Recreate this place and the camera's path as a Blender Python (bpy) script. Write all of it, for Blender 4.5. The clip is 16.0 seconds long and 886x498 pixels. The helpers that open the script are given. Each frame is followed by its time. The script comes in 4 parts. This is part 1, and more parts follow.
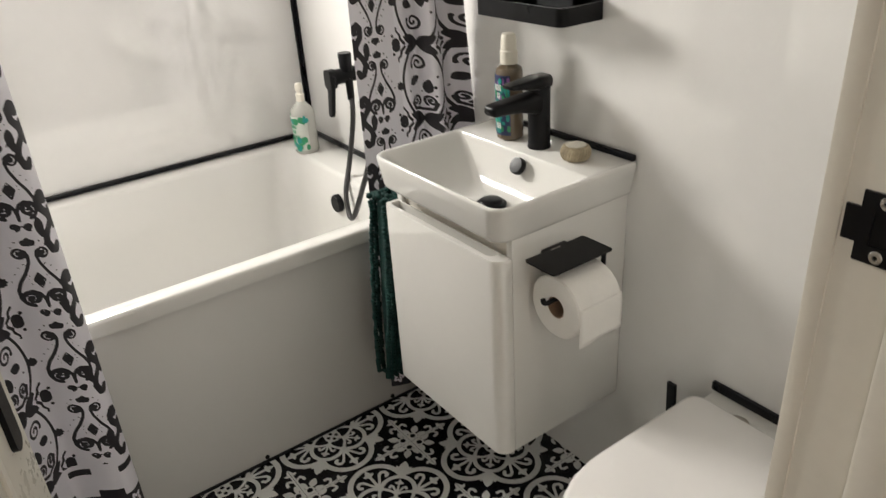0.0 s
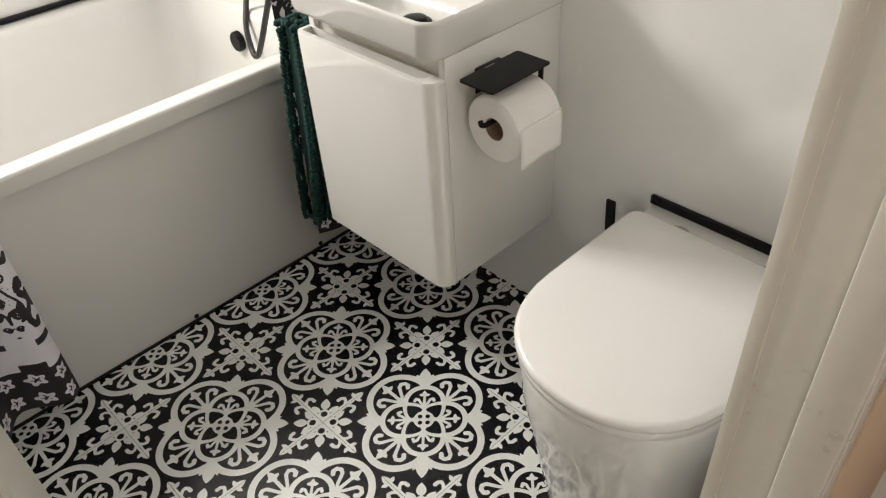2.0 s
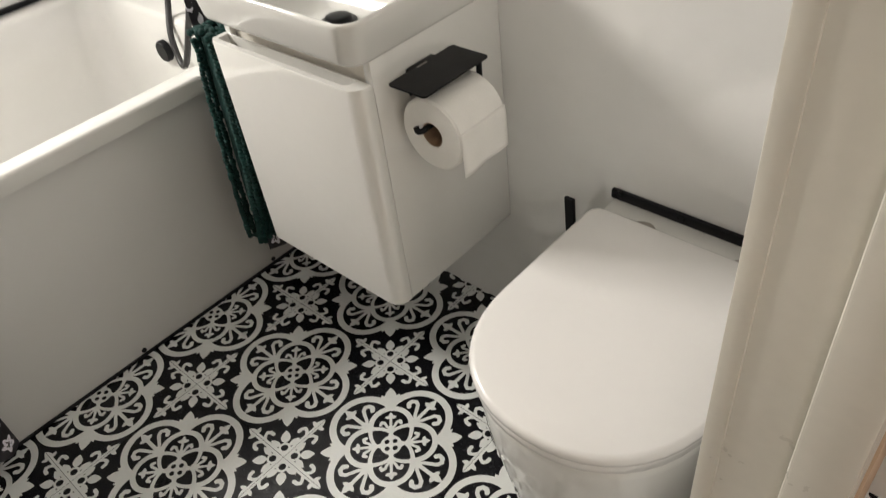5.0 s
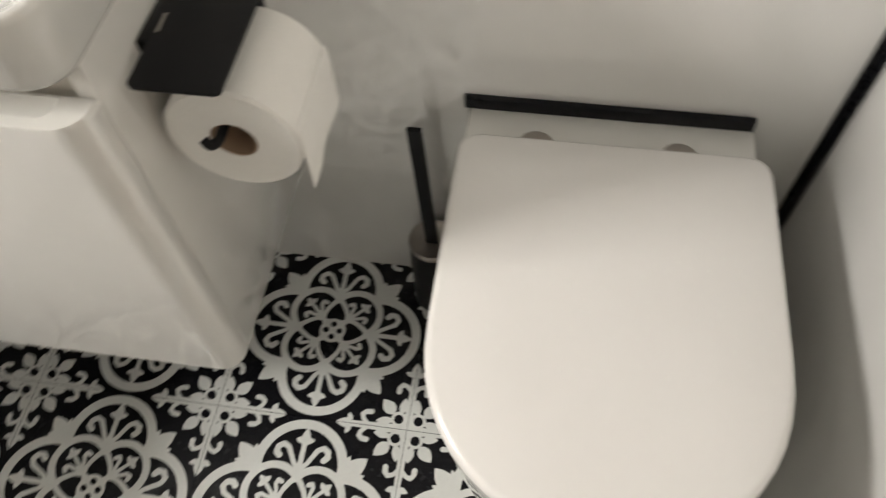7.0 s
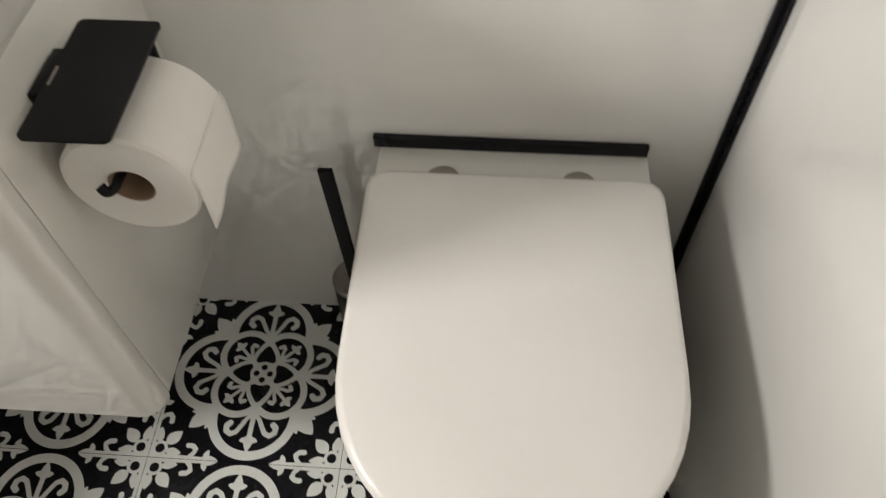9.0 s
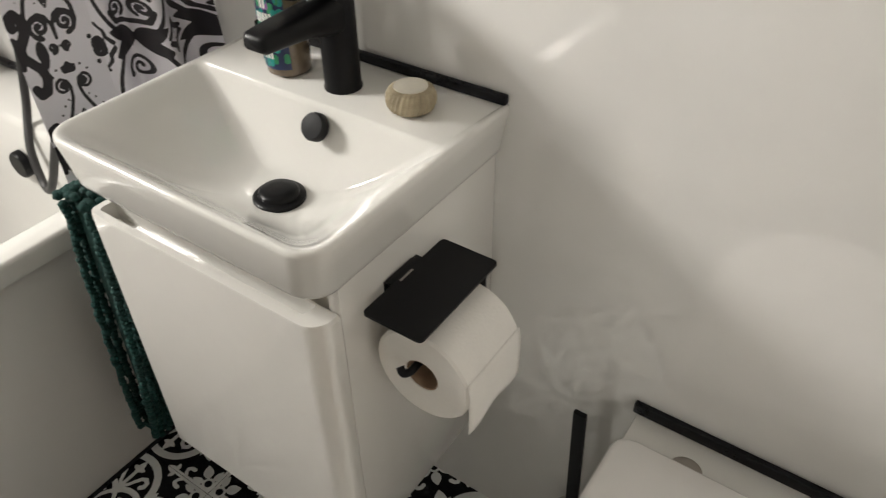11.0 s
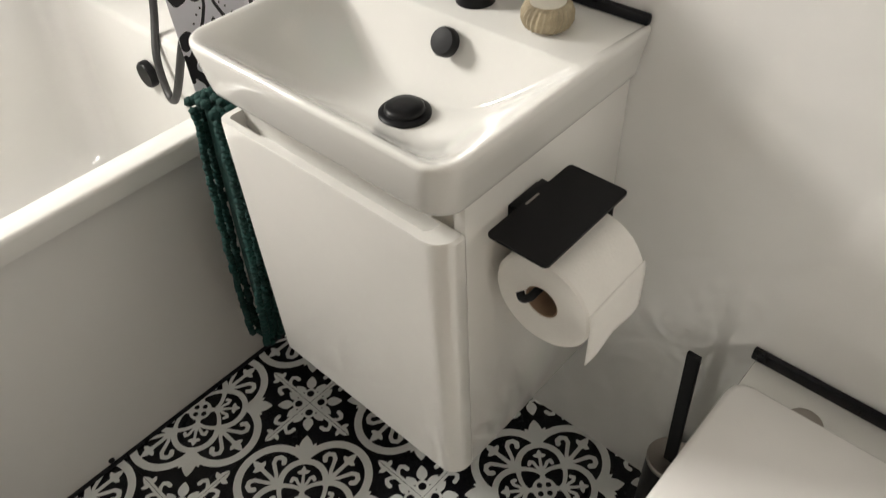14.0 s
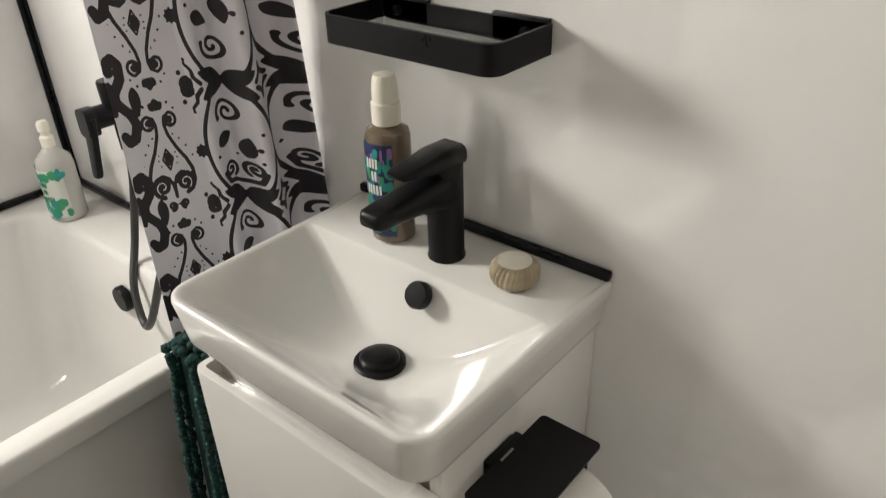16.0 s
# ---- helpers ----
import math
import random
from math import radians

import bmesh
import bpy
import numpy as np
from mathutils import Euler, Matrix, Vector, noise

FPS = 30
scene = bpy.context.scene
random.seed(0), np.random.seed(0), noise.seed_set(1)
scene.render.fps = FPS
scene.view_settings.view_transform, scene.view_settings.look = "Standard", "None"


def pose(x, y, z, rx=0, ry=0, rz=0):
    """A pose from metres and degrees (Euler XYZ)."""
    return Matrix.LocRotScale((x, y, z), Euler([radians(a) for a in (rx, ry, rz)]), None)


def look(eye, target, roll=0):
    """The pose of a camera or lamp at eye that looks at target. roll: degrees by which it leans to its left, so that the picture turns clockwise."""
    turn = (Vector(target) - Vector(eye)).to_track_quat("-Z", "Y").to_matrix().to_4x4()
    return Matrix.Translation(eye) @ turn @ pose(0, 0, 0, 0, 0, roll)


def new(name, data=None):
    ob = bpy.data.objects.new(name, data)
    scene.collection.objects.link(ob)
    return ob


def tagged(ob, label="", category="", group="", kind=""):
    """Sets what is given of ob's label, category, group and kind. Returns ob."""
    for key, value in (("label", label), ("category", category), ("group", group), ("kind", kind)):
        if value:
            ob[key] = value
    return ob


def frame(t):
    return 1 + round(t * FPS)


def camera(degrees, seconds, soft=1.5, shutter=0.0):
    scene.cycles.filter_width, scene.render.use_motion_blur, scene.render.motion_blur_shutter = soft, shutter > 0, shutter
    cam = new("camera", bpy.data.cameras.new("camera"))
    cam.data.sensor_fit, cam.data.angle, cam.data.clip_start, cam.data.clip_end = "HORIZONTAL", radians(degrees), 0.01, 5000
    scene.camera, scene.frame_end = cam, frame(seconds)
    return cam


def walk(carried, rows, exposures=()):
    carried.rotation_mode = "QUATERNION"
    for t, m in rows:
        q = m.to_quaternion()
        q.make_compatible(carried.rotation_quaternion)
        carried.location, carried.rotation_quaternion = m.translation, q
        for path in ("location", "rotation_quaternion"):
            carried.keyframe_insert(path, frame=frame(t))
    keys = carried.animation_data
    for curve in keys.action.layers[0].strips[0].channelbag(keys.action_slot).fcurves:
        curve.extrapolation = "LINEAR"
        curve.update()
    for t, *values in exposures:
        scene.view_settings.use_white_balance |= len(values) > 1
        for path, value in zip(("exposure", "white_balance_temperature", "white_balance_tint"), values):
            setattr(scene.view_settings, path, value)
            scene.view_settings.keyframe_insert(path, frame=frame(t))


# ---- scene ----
cam = camera(61.7, 16.0, soft=1.15, shutter=0.35)
EXPO = [(0, -0.08, 6500, 10), (2, 0.15, 6500, 10), (3.5, 0.08, 6500, 10), (7, 0.15, 6500, 10), (8, 0.12, 6500, 10), (10.5, -0.08, 6500, 10), (11, -0.1, 6500, 10), (12, 0.02, 6500, 10), (13, 0.17, 6500, 10), (14.5, -0.05, 6500, 10), (16, -0.28, 6500, 10)]
PATH = [
    (0, (0.841, -0.895, 1.317), (-0.626, 0.111, 0.403), -3.8),
    (0.5, (0.819, -0.899, 1.293), (-0.532, 0.155, 0.261), -4.4),
    (1, (0.799, -0.904, 1.263), (-0.452, 0.14, 0.103), -4.0),
    (1.5, (0.784, -0.911, 1.245), (-0.407, 0.121, 0.013), -3.9),
    (2, (0.771, -0.902, 1.246), (-0.385, 0.133, -0.016), -4.2),
    (2.5, (0.766, -0.897, 1.26), (-0.382, 0.164, 0.013), -4.1),
    (3, (0.769, -0.894, 1.27), (-0.395, 0.19, 0.058), -3.9),
    (3.5, (0.774, -0.894, 1.28), (-0.411, 0.225, 0.122), -3.9),
    (4, (0.764, -0.884, 1.274), (-0.411, 0.264, 0.134), -4.5),
    (6.5, (0.433, -0.536, 1.116), (-0.208, 0.365, -0.551), -6.9),
    (7, (0.292, -0.497, 1.102), (0.086, 0.543, -0.594), -3.5),
    (7.5, (0.312, -0.498, 1.08), (0.379, 0.496, -0.654), -0.7),
    (8, (0.321, -0.509, 1.07), (0.412, 0.457, -0.679), 0.4),
    (10.5, (0.382, -0.518, 1.22), (-0.364, 0.798, -0.089), -0.7),
    (11, (0.361, -0.528, 1.226), (-0.526, 0.731, -0.05), -0.9),
    (11.5, (0.338, -0.539, 1.217), (-0.644, 0.641, -0.065), 0.1),
    (12, (0.315, -0.556, 1.206), (-0.729, 0.493, -0.14), -0.3),
    (12.5, (0.311, -0.563, 1.182), (-0.697, 0.386, -0.262), -1.8),
    (13, (0.319, -0.561, 1.175), (-0.65, 0.351, -0.318), -2.9),
    (13.5, (0.325, -0.552, 1.189), (-0.647, 0.395, -0.28), -3.6),
    (14, (0.328, -0.55, 1.206), (-0.673, 0.471, -0.192), -3.5),
    (14.5, (0.323, -0.544, 1.223), (-0.714, 0.568, -0.076), -2.8),
    (15, (0.316, -0.54, 1.244), (-0.748, 0.654, 0.043), -1.8),
    (15.5, (0.309, -0.534, 1.264), (-0.781, 0.724, 0.155), -1.2),
    (16, (0.303, -0.528, 1.282), (-0.814, 0.779, 0.26), -1.8),
]
walk(cam, [(t, look(eye, target, roll)) for t, eye, target, roll in PATH], EXPO)

# ---- light ----
world = bpy.data.worlds.new("world")
scene.world = world
world.use_nodes = True
wn = world.node_tree.nodes
sky = wn.new("ShaderNodeTexSky")
sky.sky_type, sky.sun_disc, sky.sun_elevation, sky.sun_rotation = "NISHITA", False, radians(40), radians(120)
wn["Background"].inputs[1].default_value = 0.1
world.node_tree.links.new(sky.outputs[0], wn["Background"].inputs[0])

WIN = dict(y0=-0.98, y1=-0.41, z0=1.25, z1=1.83)  # window in the west wall, over the bath


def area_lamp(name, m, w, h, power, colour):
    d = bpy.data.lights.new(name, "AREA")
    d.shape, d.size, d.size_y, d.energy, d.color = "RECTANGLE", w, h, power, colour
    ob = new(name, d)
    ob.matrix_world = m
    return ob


area_lamp("window_daylight", look((-1.43, (WIN["y0"] + WIN["y1"]) / 2, (WIN["z0"] + WIN["z1"]) / 2), (0.6, -0.3, 0.9)), 0.36, 0.36, 29, (1.0, 0.965, 0.895))
# unseen hall fill, added to brighten the floor and bath panel
area_lamp("hall_fill", look((2.33, -0.75, 1.5), (0.0, -0.75, 0.6)), 0.86, 1.1, 6.5, (1.0, 0.93, 0.82))
# second unseen fill, added to lift the cabinet side and north wall
area_lamp("hall_end_fill", look((1.83, -2.57, 1.45), (0.2, -0.1, 0.4)), 0.76, 1.1, 8, (1.0, 0.94, 0.83))


# ---- materials ----
def material(name, colour, rough=0.5, metal=0.0, spec=0.5, var=0.06, scale=8.0, bump=0.0, bump_scale=120.0, coat=0.0, rough_var=0.06, vary=0.0, coat_ior=1.5):
    m = bpy.data.materials.new(name)
    m.use_nodes = True
    n, l = m.node_tree.nodes, m.node_tree.links
    b = n["Principled BSDF"]
    tc = n.new("ShaderNodeTexCoord")
    big, small = n.new("ShaderNodeTexNoise"), n.new("ShaderNodeTexNoise")
    big.inputs["Scale"].default_value, small.inputs["Scale"].default_value = scale, scale * 14
    big.inputs["Detail"].default_value = 5
    small.inputs["Detail"].default_value = 3
    for t in (big, small):
        l.new(tc.outputs["Object"], t.inputs["Vector"])
    mix = n.new("ShaderNodeMath")
    mix.operation = "MULTIPLY_ADD"
    l.new(small.outputs[0], mix.inputs[0])
    mix.inputs[1].default_value = 0.4
    l.new(big.outputs[0], mix.inputs[2])
    ramp = n.new("ShaderNodeMapRange")
    ramp.inputs[1].default_value, ramp.inputs[2].default_value = 0.45, 0.95
    ramp.inputs[3].default_value, ramp.inputs[4].default_value = 1 - var, 1 + var
    l.new(mix.outputs[0], ramp.inputs[0])
    mul = n.new("ShaderNodeVectorMath")
    mul.operation = "SCALE"
    mul.inputs[0].default_value = colour
    value = ramp.outputs[0]
    if vary:
        info, mr, mm = n.new("ShaderNodeObjectInfo"), n.new("ShaderNodeMapRange"), n.new("ShaderNodeMath")
        mr.inputs[3].default_value, mr.inputs[4].default_value = 1 - vary, 1 + vary
        l.new(info.outputs["Random"], mr.inputs[0])
        mm.operation = "MULTIPLY"
        l.new(mr.outputs[0], mm.inputs[0])
        l.new(value, mm.inputs[1])
        value = mm.outputs[0]
    l.new(value, mul.inputs["Scale"])
    l.new(mul.outputs[0], b.inputs["Base Color"])
    rr = n.new("ShaderNodeMapRange")
    rr.inputs[1].default_value, rr.inputs[2].default_value = 0.4, 1.0
    rr.inputs[3].default_value, rr.inputs[4].default_value = max(0.02, rough - rough_var), rough + rough_var
    l.new(mix.outputs[0], rr.inputs[0])
    l.new(rr.outputs[0], b.inputs["Roughness"])
    b.inputs["Metallic"].default_value = metal
    b.inputs["Specular IOR Level"].default_value = spec
    b.inputs["Coat Weight"].default_value = coat
    b.inputs["Coat Roughness"].default_value = 0.04
    b.inputs["Coat IOR"].default_value = coat_ior
    if bump:
        bt, bp = n.new("ShaderNodeTexNoise"), n.new("ShaderNodeBump")
        bt.inputs["Scale"].default_value, bt.inputs["Detail"].default_value = bump_scale, 4
        l.new(tc.outputs["Object"], bt.inputs["Vector"])
        bp.inputs["Strength"].default_value, bp.inputs["Distance"].default_value = bump, 0.002
        l.new(bt.outputs[0], bp.inputs["Height"])
        l.new(bp.outputs[0], b.inputs["Normal"])
    return m


M = dict(
    panel=material("gloss_wall_panel", (0.78, 0.77, 0.75), 0.07, spec=0.5, coat=1.0, coat_ior=1.70, var=0.025, scale=2.2, rough_var=0.02),
    plaster=material("plaster", (0.72, 0.70, 0.66), 0.8, var=0.04, bump=0.08),
    hall=material("warm_wall_paint", (0.62, 0.47, 0.34), 0.7, var=0.04, bump=0.1),
    acrylic=material("bath_acrylic", (0.70, 0.69, 0.66), 0.12, var=0.015, scale=3, coat=0.3, rough_var=0.03),
    bath_panel=material("bath_panel_board", (0.69, 0.68, 0.655), 0.25, var=0.012, scale=3, rough_var=0.02),
    ceramic=material("glazed_ceramic", (0.74, 0.73, 0.70), 0.07, var=0.012, scale=4, coat=0.4, rough_var=0.02),
    plastic=material("white_seat_plastic", (0.80, 0.78, 0.76), 0.22, var=0.012, scale=5, rough_var=0.03),
    lacquer=material("gloss_white_lacquer", (0.82, 0.805, 0.77), 0.05, spec=0.6, coat=1.0, coat_ior=1.74, var=0.015, scale=4, rough_var=0.012),
    recess=material("cabinet_carcass", (0.76, 0.72, 0.65), 0.5, var=0.04),
    paint=material("painted_wood", (0.70, 0.67, 0.60), 0.32, var=0.05, scale=6, bump=0.12, bump_scale=60, rough_var=0.08),
    black=material("matt_black_metal", (0.008, 0.008, 0.009), 0.34, spec=0.16, var=0.15, scale=20, rough_var=0.08),
    black_trim=material("black_trim", (0.007, 0.007, 0.009), 0.3, spec=0.2, var=0.15, scale=15),
    hose=material("black_hose", (0.025, 0.024, 0.024), 0.42, var=0.1),
    steel=material("brushed_steel", (0.55, 0.53, 0.50), 0.28, metal=1.0, var=0.08, scale=30),
    hinge=material("hinge_cap", (0.36, 0.33, 0.30), 0.35, metal=0.7, var=0.06),
    tile_black=material("vinyl_black", (0.006, 0.006, 0.008), 0.24, spec=0.22, var=0.25, scale=9, bump=0.5, bump_scale=330, vary=0.1, rough_var=0.07),
    tile_pale=material("vinyl_pale_print", (0.70, 0.71, 0.69), 0.32, var=0.07, scale=9, bump=0.4, bump_scale=330, vary=0.03, rough_var=0.07),
    seam=material("tile_seam", (0.05, 0.05, 0.05), 0.7),
    cloth=material("curtain_polyester", (0.82, 0.80, 0.86), 0.6, var=0.03, scale=6, bump=0.1, bump_scale=500),
    cloth_ink=material("curtain_black_print", (0.022, 0.019, 0.024), 0.6, var=0.1, scale=20, bump=0.1, bump_scale=500),
    green=material("dark_green_chenille", (0.003, 0.036, 0.031), 0.9, var=0.3, scale=25, bump=0.5, bump_scale=600),
    paper=material("tissue_paper", (0.82, 0.80, 0.76), 0.9, var=0.03, scale=20, bump=0.25, bump_scale=300),
    card=material("cardboard", (0.30, 0.20, 0.13), 0.85, var=0.1, scale=20),
    soap=material("carved_soap", (0.36, 0.30, 0.20), 0.6, var=0.3, scale=60, bump=0.5, bump_scale=150),
    soap_top=material("pale_soap_top", (0.70, 0.66, 0.57), 0.55, var=0.1, scale=50),
    amber=material("amber_bottle", (0.17, 0.13, 0.09), 0.12, var=0.15, scale=15, coat=0.5),
    grey_clear=material("cloudy_bottle", (0.46, 0.46, 0.42), 0.22, var=0.06, scale=15, coat=0.3),
    cap=material("cream_pump", (0.80, 0.76, 0.66), 0.35, var=0.03),
    teal=material("teal_label", (0.015, 0.27, 0.24), 0.4, var=0.25, scale=40),
    navy=material("navy_label", (0.02, 0.03, 0.10), 0.4, var=0.2, scale=40),
    purple=material("purple_label", (0.28, 0.12, 0.36), 0.4, var=0.2, scale=40),
    leafgreen=material("green_label", (0.03, 0.27, 0.12), 0.4, var=0.2, scale=40),
    label_clear=material("clear_label_film", (0.58, 0.60, 0.55), 0.3, var=0.05, scale=20),
    white=material("white_label", (0.75, 0.75, 0.72), 0.45, var=0.03),
    wood=material("hall_floor_boards", (0.22, 0.13, 0.07), 0.45, var=0.2, scale=12),
)


def glass_material(name, rough=0.0, tint=(0.9, 0.96, 0.94)):
    m = bpy.data.materials.new(name)
    m.use_nodes = True
    b = m.node_tree.nodes["Principled BSDF"]
    b.inputs["Base Color"].default_value = (*tint, 1)
    b.inputs["Transmission Weight"].default_value = 1.0
    b.inputs["Roughness"].default_value = rough
    return m


M["glass"] = glass_material("shelf_glass", 0.03)
M["frosted"] = glass_material("frosted_glass", 0.35, (0.95, 0.95, 0.95))
M["mirror"] = material("mirror_silver", (0.88, 0.88, 0.88), 0.02, metal=1.0, var=0.0, rough_var=0.0)


# ---- mesh helpers ----
def make(name, verts, faces, mats, ids=None, parent=None, smooth=None, bevel=0.0, segs=2):
    me = bpy.data.meshes.new(name)
    me.from_pydata([tuple(v) for v in verts], [], faces)
    for k in mats if isinstance(mats, (list, tuple)) else [mats]:
        me.materials.append(M[k])
    if ids is not None:
        me.polygons.foreach_set("material_index", ids)
    finish(me, smooth, bevel, segs)
    ob = new(name, me)
    if parent is not None:
        ob.parent = parent
    return ob


def finish(me, smooth=None, bevel=0.0, segs=2):
    bm = bmesh.new()
    bm.from_mesh(me)
    bmesh.ops.recalc_face_normals(bm, faces=bm.faces)
    if bevel:
        es = [e for e in bm.edges if len(e.link_faces) == 2 and e.calc_face_angle() > 0.6]
        bmesh.ops.bevel(bm, geom=es, offset=bevel, segments=segs, affect="EDGES", profile=0.5, clamp_overlap=True)
    bm.to_mesh(me)
    bm.free()
    if smooth or bevel:
        me.polygons.foreach_set("use_smooth", [True] * len(me.polygons))
        me.set_sharp_from_angle(angle=radians(smooth or 40))
    me.update()


def boxes(name, parts, mat, parent=None, bevel=0.0, segs=2):
    """One mesh out of axis-parallel blocks (x0, x1, y0, y1, z0, z1)."""
    v, f = [], []
    for x0, x1, y0, y1, z0, z1 in parts:
        k = len(v)
        v += [(x, y, z) for z in (z0, z1) for y in (y0, y1) for x in (x0, x1)]
        f += [tuple(k + i for i in q) for q in ((0, 2, 3, 1), (4, 5, 7, 6), (0, 1, 5, 4), (2, 6, 7, 3), (0, 4, 6, 2), (1, 3, 7, 5))]
    return make(name, v, f, mat, parent=parent, bevel=bevel, segs=segs)


def rrect(x0, x1, y0, y1, r, n=6):
    """A rounded rectangle, anticlockwise; r: one radius, or four from the corner x1 y1 on."""
    rs = r if isinstance(r, (list, tuple)) else [r] * 4
    out = []
    for (cx, cy, a), q in zip(((x1, y1, 0), (x0, y1, 90), (x0, y0, 180), (x1, y0, 270)), rs):
        ox, oy = cx - q * (1 if cx == x1 else -1), cy - q * (1 if cy == y1 else -1)
        for i in range(n + 1):
            t = radians(a + 90 * i / n)
            out.append((ox + q * math.cos(t), oy + q * math.sin(t)))
    return out


def loft(name, rings, mat, parent=None, smooth=40, cap0=True, cap1=True, closed=False):
    n = len(rings[0])
    v = [p for r in rings for p in r]
    f = []
    m = len(rings)
    for k in range(m if closed else m - 1):
        a, b = k * n, (k + 1) % m * n
        f += [(a + i, a + (i + 1) % n, b + (i + 1) % n, b + i) for i in range(n)]
    if cap0 and not closed:
        f.append(tuple(range(n))[::-1])
    if cap1 and not closed:
        f.append(tuple((m - 1) * n + i for i in range(n)))
    return make(name, v, f, mat, parent=parent, smooth=smooth)


def lathe(name, profile, mat, at=(0, 0, 0), parent=None, n=32, smooth=40, axis="z"):
    rings = []
    for r, h in profile:
        ring = []
        for i in range(n):
            a = 2 * math.pi * i / n
            c, s = r * math.cos(a), r * math.sin(a)
            p = {"z": (c, s, h), "y": (c, h, s), "x": (h, c, s)}[axis]
            ring.append(tuple(p[k] + at[k] for k in range(3)))
        rings.append(ring)
    return loft(name, rings, mat, parent, smooth)


def tube(name, pts, r, mat, parent=None, n=12, fine=8):
    """A round rod along a smooth curve through the points."""
    P = [Vector(p) for p in pts]
    path = []
    for i in range(len(P) - 1):
        p0, p1, p2, p3 = P[max(i - 1, 0)], P[i], P[i + 1], P[min(i + 2, len(P) - 1)]
        for k in range(fine):
            t = k / fine
            path.append(0.5 * (2 * p1 + (p2 - p0) * t + (2 * p0 - 5 * p1 + 4 * p2 - p3) * t * t + (3 * p1 - p0 - 3 * p2 + p3) * t ** 3))
    path.append(P[-1])
    rings, ref = [], None
    for i, p in enumerate(path):
        d = (path[min(i + 1, len(path) - 1)] - path[max(i - 1, 0)]).normalized()
        if ref is None:
            ref = d.orthogonal().normalized()
        ref = (ref - d * ref.dot(d)).normalized()
        side = d.cross(ref)
        rings.append([tuple(p + r * (math.cos(2 * math.pi * k / n) * ref + math.sin(2 * math.pi * k / n) * side)) for k in range(n)])
    return loft(name, rings, mat, parent, 60)


def thing(name, label, category, group="", kind="", at=(0, 0, 0)):
    ob = new(name)
    ob.location = at
    return tagged(ob, label, category, group, kind)


def own(parent, *parts):
    """Hang parts that are built in world places under a thing that stands elsewhere."""
    bpy.context.view_layer.update()
    for p in parts:
        p.parent = parent
        p.matrix_parent_inverse = Matrix.Translation(-parent.location)


# ---- printed ornament: strokes on a grid, cut into clean pale and dark faces ----
def field(strokes, leaves, xs, ys):
    """Signed distance (minus: inside the print). strokes: (points, half width at start, at end); leaves: (x, y, angle, length, width)."""
    X, Y = np.meshgrid(xs, ys)
    D = np.full(X.shape, 9.0)
    for pts, w0, w1 in strokes:
        k = len(pts) - 1
        for i in range(k):
            (ax, ay), (bx, by) = pts[i], pts[i + 1]
            dx, dy = bx - ax, by - ay
            q = dx * dx + dy * dy or 1e-12
            t = np.clip(((X - ax) * dx + (Y - ay) * dy) / q, 0, 1)
            w = w0 + (w1 - w0) * (i + t) / k
            D = np.minimum(D, np.hypot(X - ax - t * dx, Y - ay - t * dy) - w)
    for x, y, a, ln, wd in leaves:
        c, s = math.cos(radians(a)), math.sin(radians(a))
        U, V = (X - x) * c + (Y - y) * s, -(X - x) * s + (Y - y) * c
        t = np.clip(U / ln, 0, 1)
        w = wd * np.sin(np.pi * t ** 0.8) ** 0.8
        D = np.minimum(D, np.where((U < 0) | (U > ln), np.hypot(U - np.clip(U, 0, ln), V), np.abs(V) - w))
    return D


def printed(D, xs, ys, place, merge):
    """Vertices, faces and material ids (0 ground, 1 print) out of a distance field."""
    verts, index, faces, ids = [], {}, [], []

    def vert(key, x, y):
        if key not in index:
            index[key] = len(verts)
            verts.append(place(x, y))
        return index[key]

    ny, nx = D.shape
    S = D < 0
    for j in range(ny - 1):
        i = 0
        while i < nx - 1:
            c = (S[j, i], S[j, i + 1], S[j + 1, i + 1], S[j + 1, i])
            if all(c) or not any(c):
                k = i + 1
                while merge and k < nx - 1 and S[j, k + 1] == c[0] and S[j + 1, k + 1] == c[0]:
                    k += 1
                faces.append((vert((j, i), xs[i], ys[j]), vert((j, k), xs[k], ys[j]), vert((j + 1, k), xs[k], ys[j + 1]), vert((j + 1, i), xs[i], ys[j + 1])))
                ids.append(int(c[0]))
                i = k
                continue
            corners = ((j, i), (j, i + 1), (j + 1, i + 1), (j + 1, i))
            for want in (True, False):
                poly = []
                for a in range(4):
                    p, q = corners[a], corners[(a + 1) % 4]
                    if S[p] == want:
                        poly.append(vert(p, xs[p[1]], ys[p[0]]))
                    if S[p] != S[q]:
                        t = D[p] / (D[p] - D[q])
                        key = (min(p, q), max(p, q))
                        poly.append(vert(key, xs[p[1]] + t * (xs[q[1]] - xs[p[1]]), ys[p[0]] + t * (ys[q[0]] - ys[p[0]])))
                if len(poly) > 2:
                    faces.append(tuple(poly))
                    ids.append(int(want))
            i += 1
    return verts, faces, ids


def arc(cx, cy, r, a0, a1, n=14, r1=None):
    r1 = r if r1 is None else r1
    return [(cx + (r + (r1 - r) * i / n) * math.cos(radians(a0 + (a1 - a0) * i / n)), cy + (r + (r1 - r) * i / n) * math.sin(radians(a0 + (a1 - a0) * i / n))) for i in range(n + 1)]


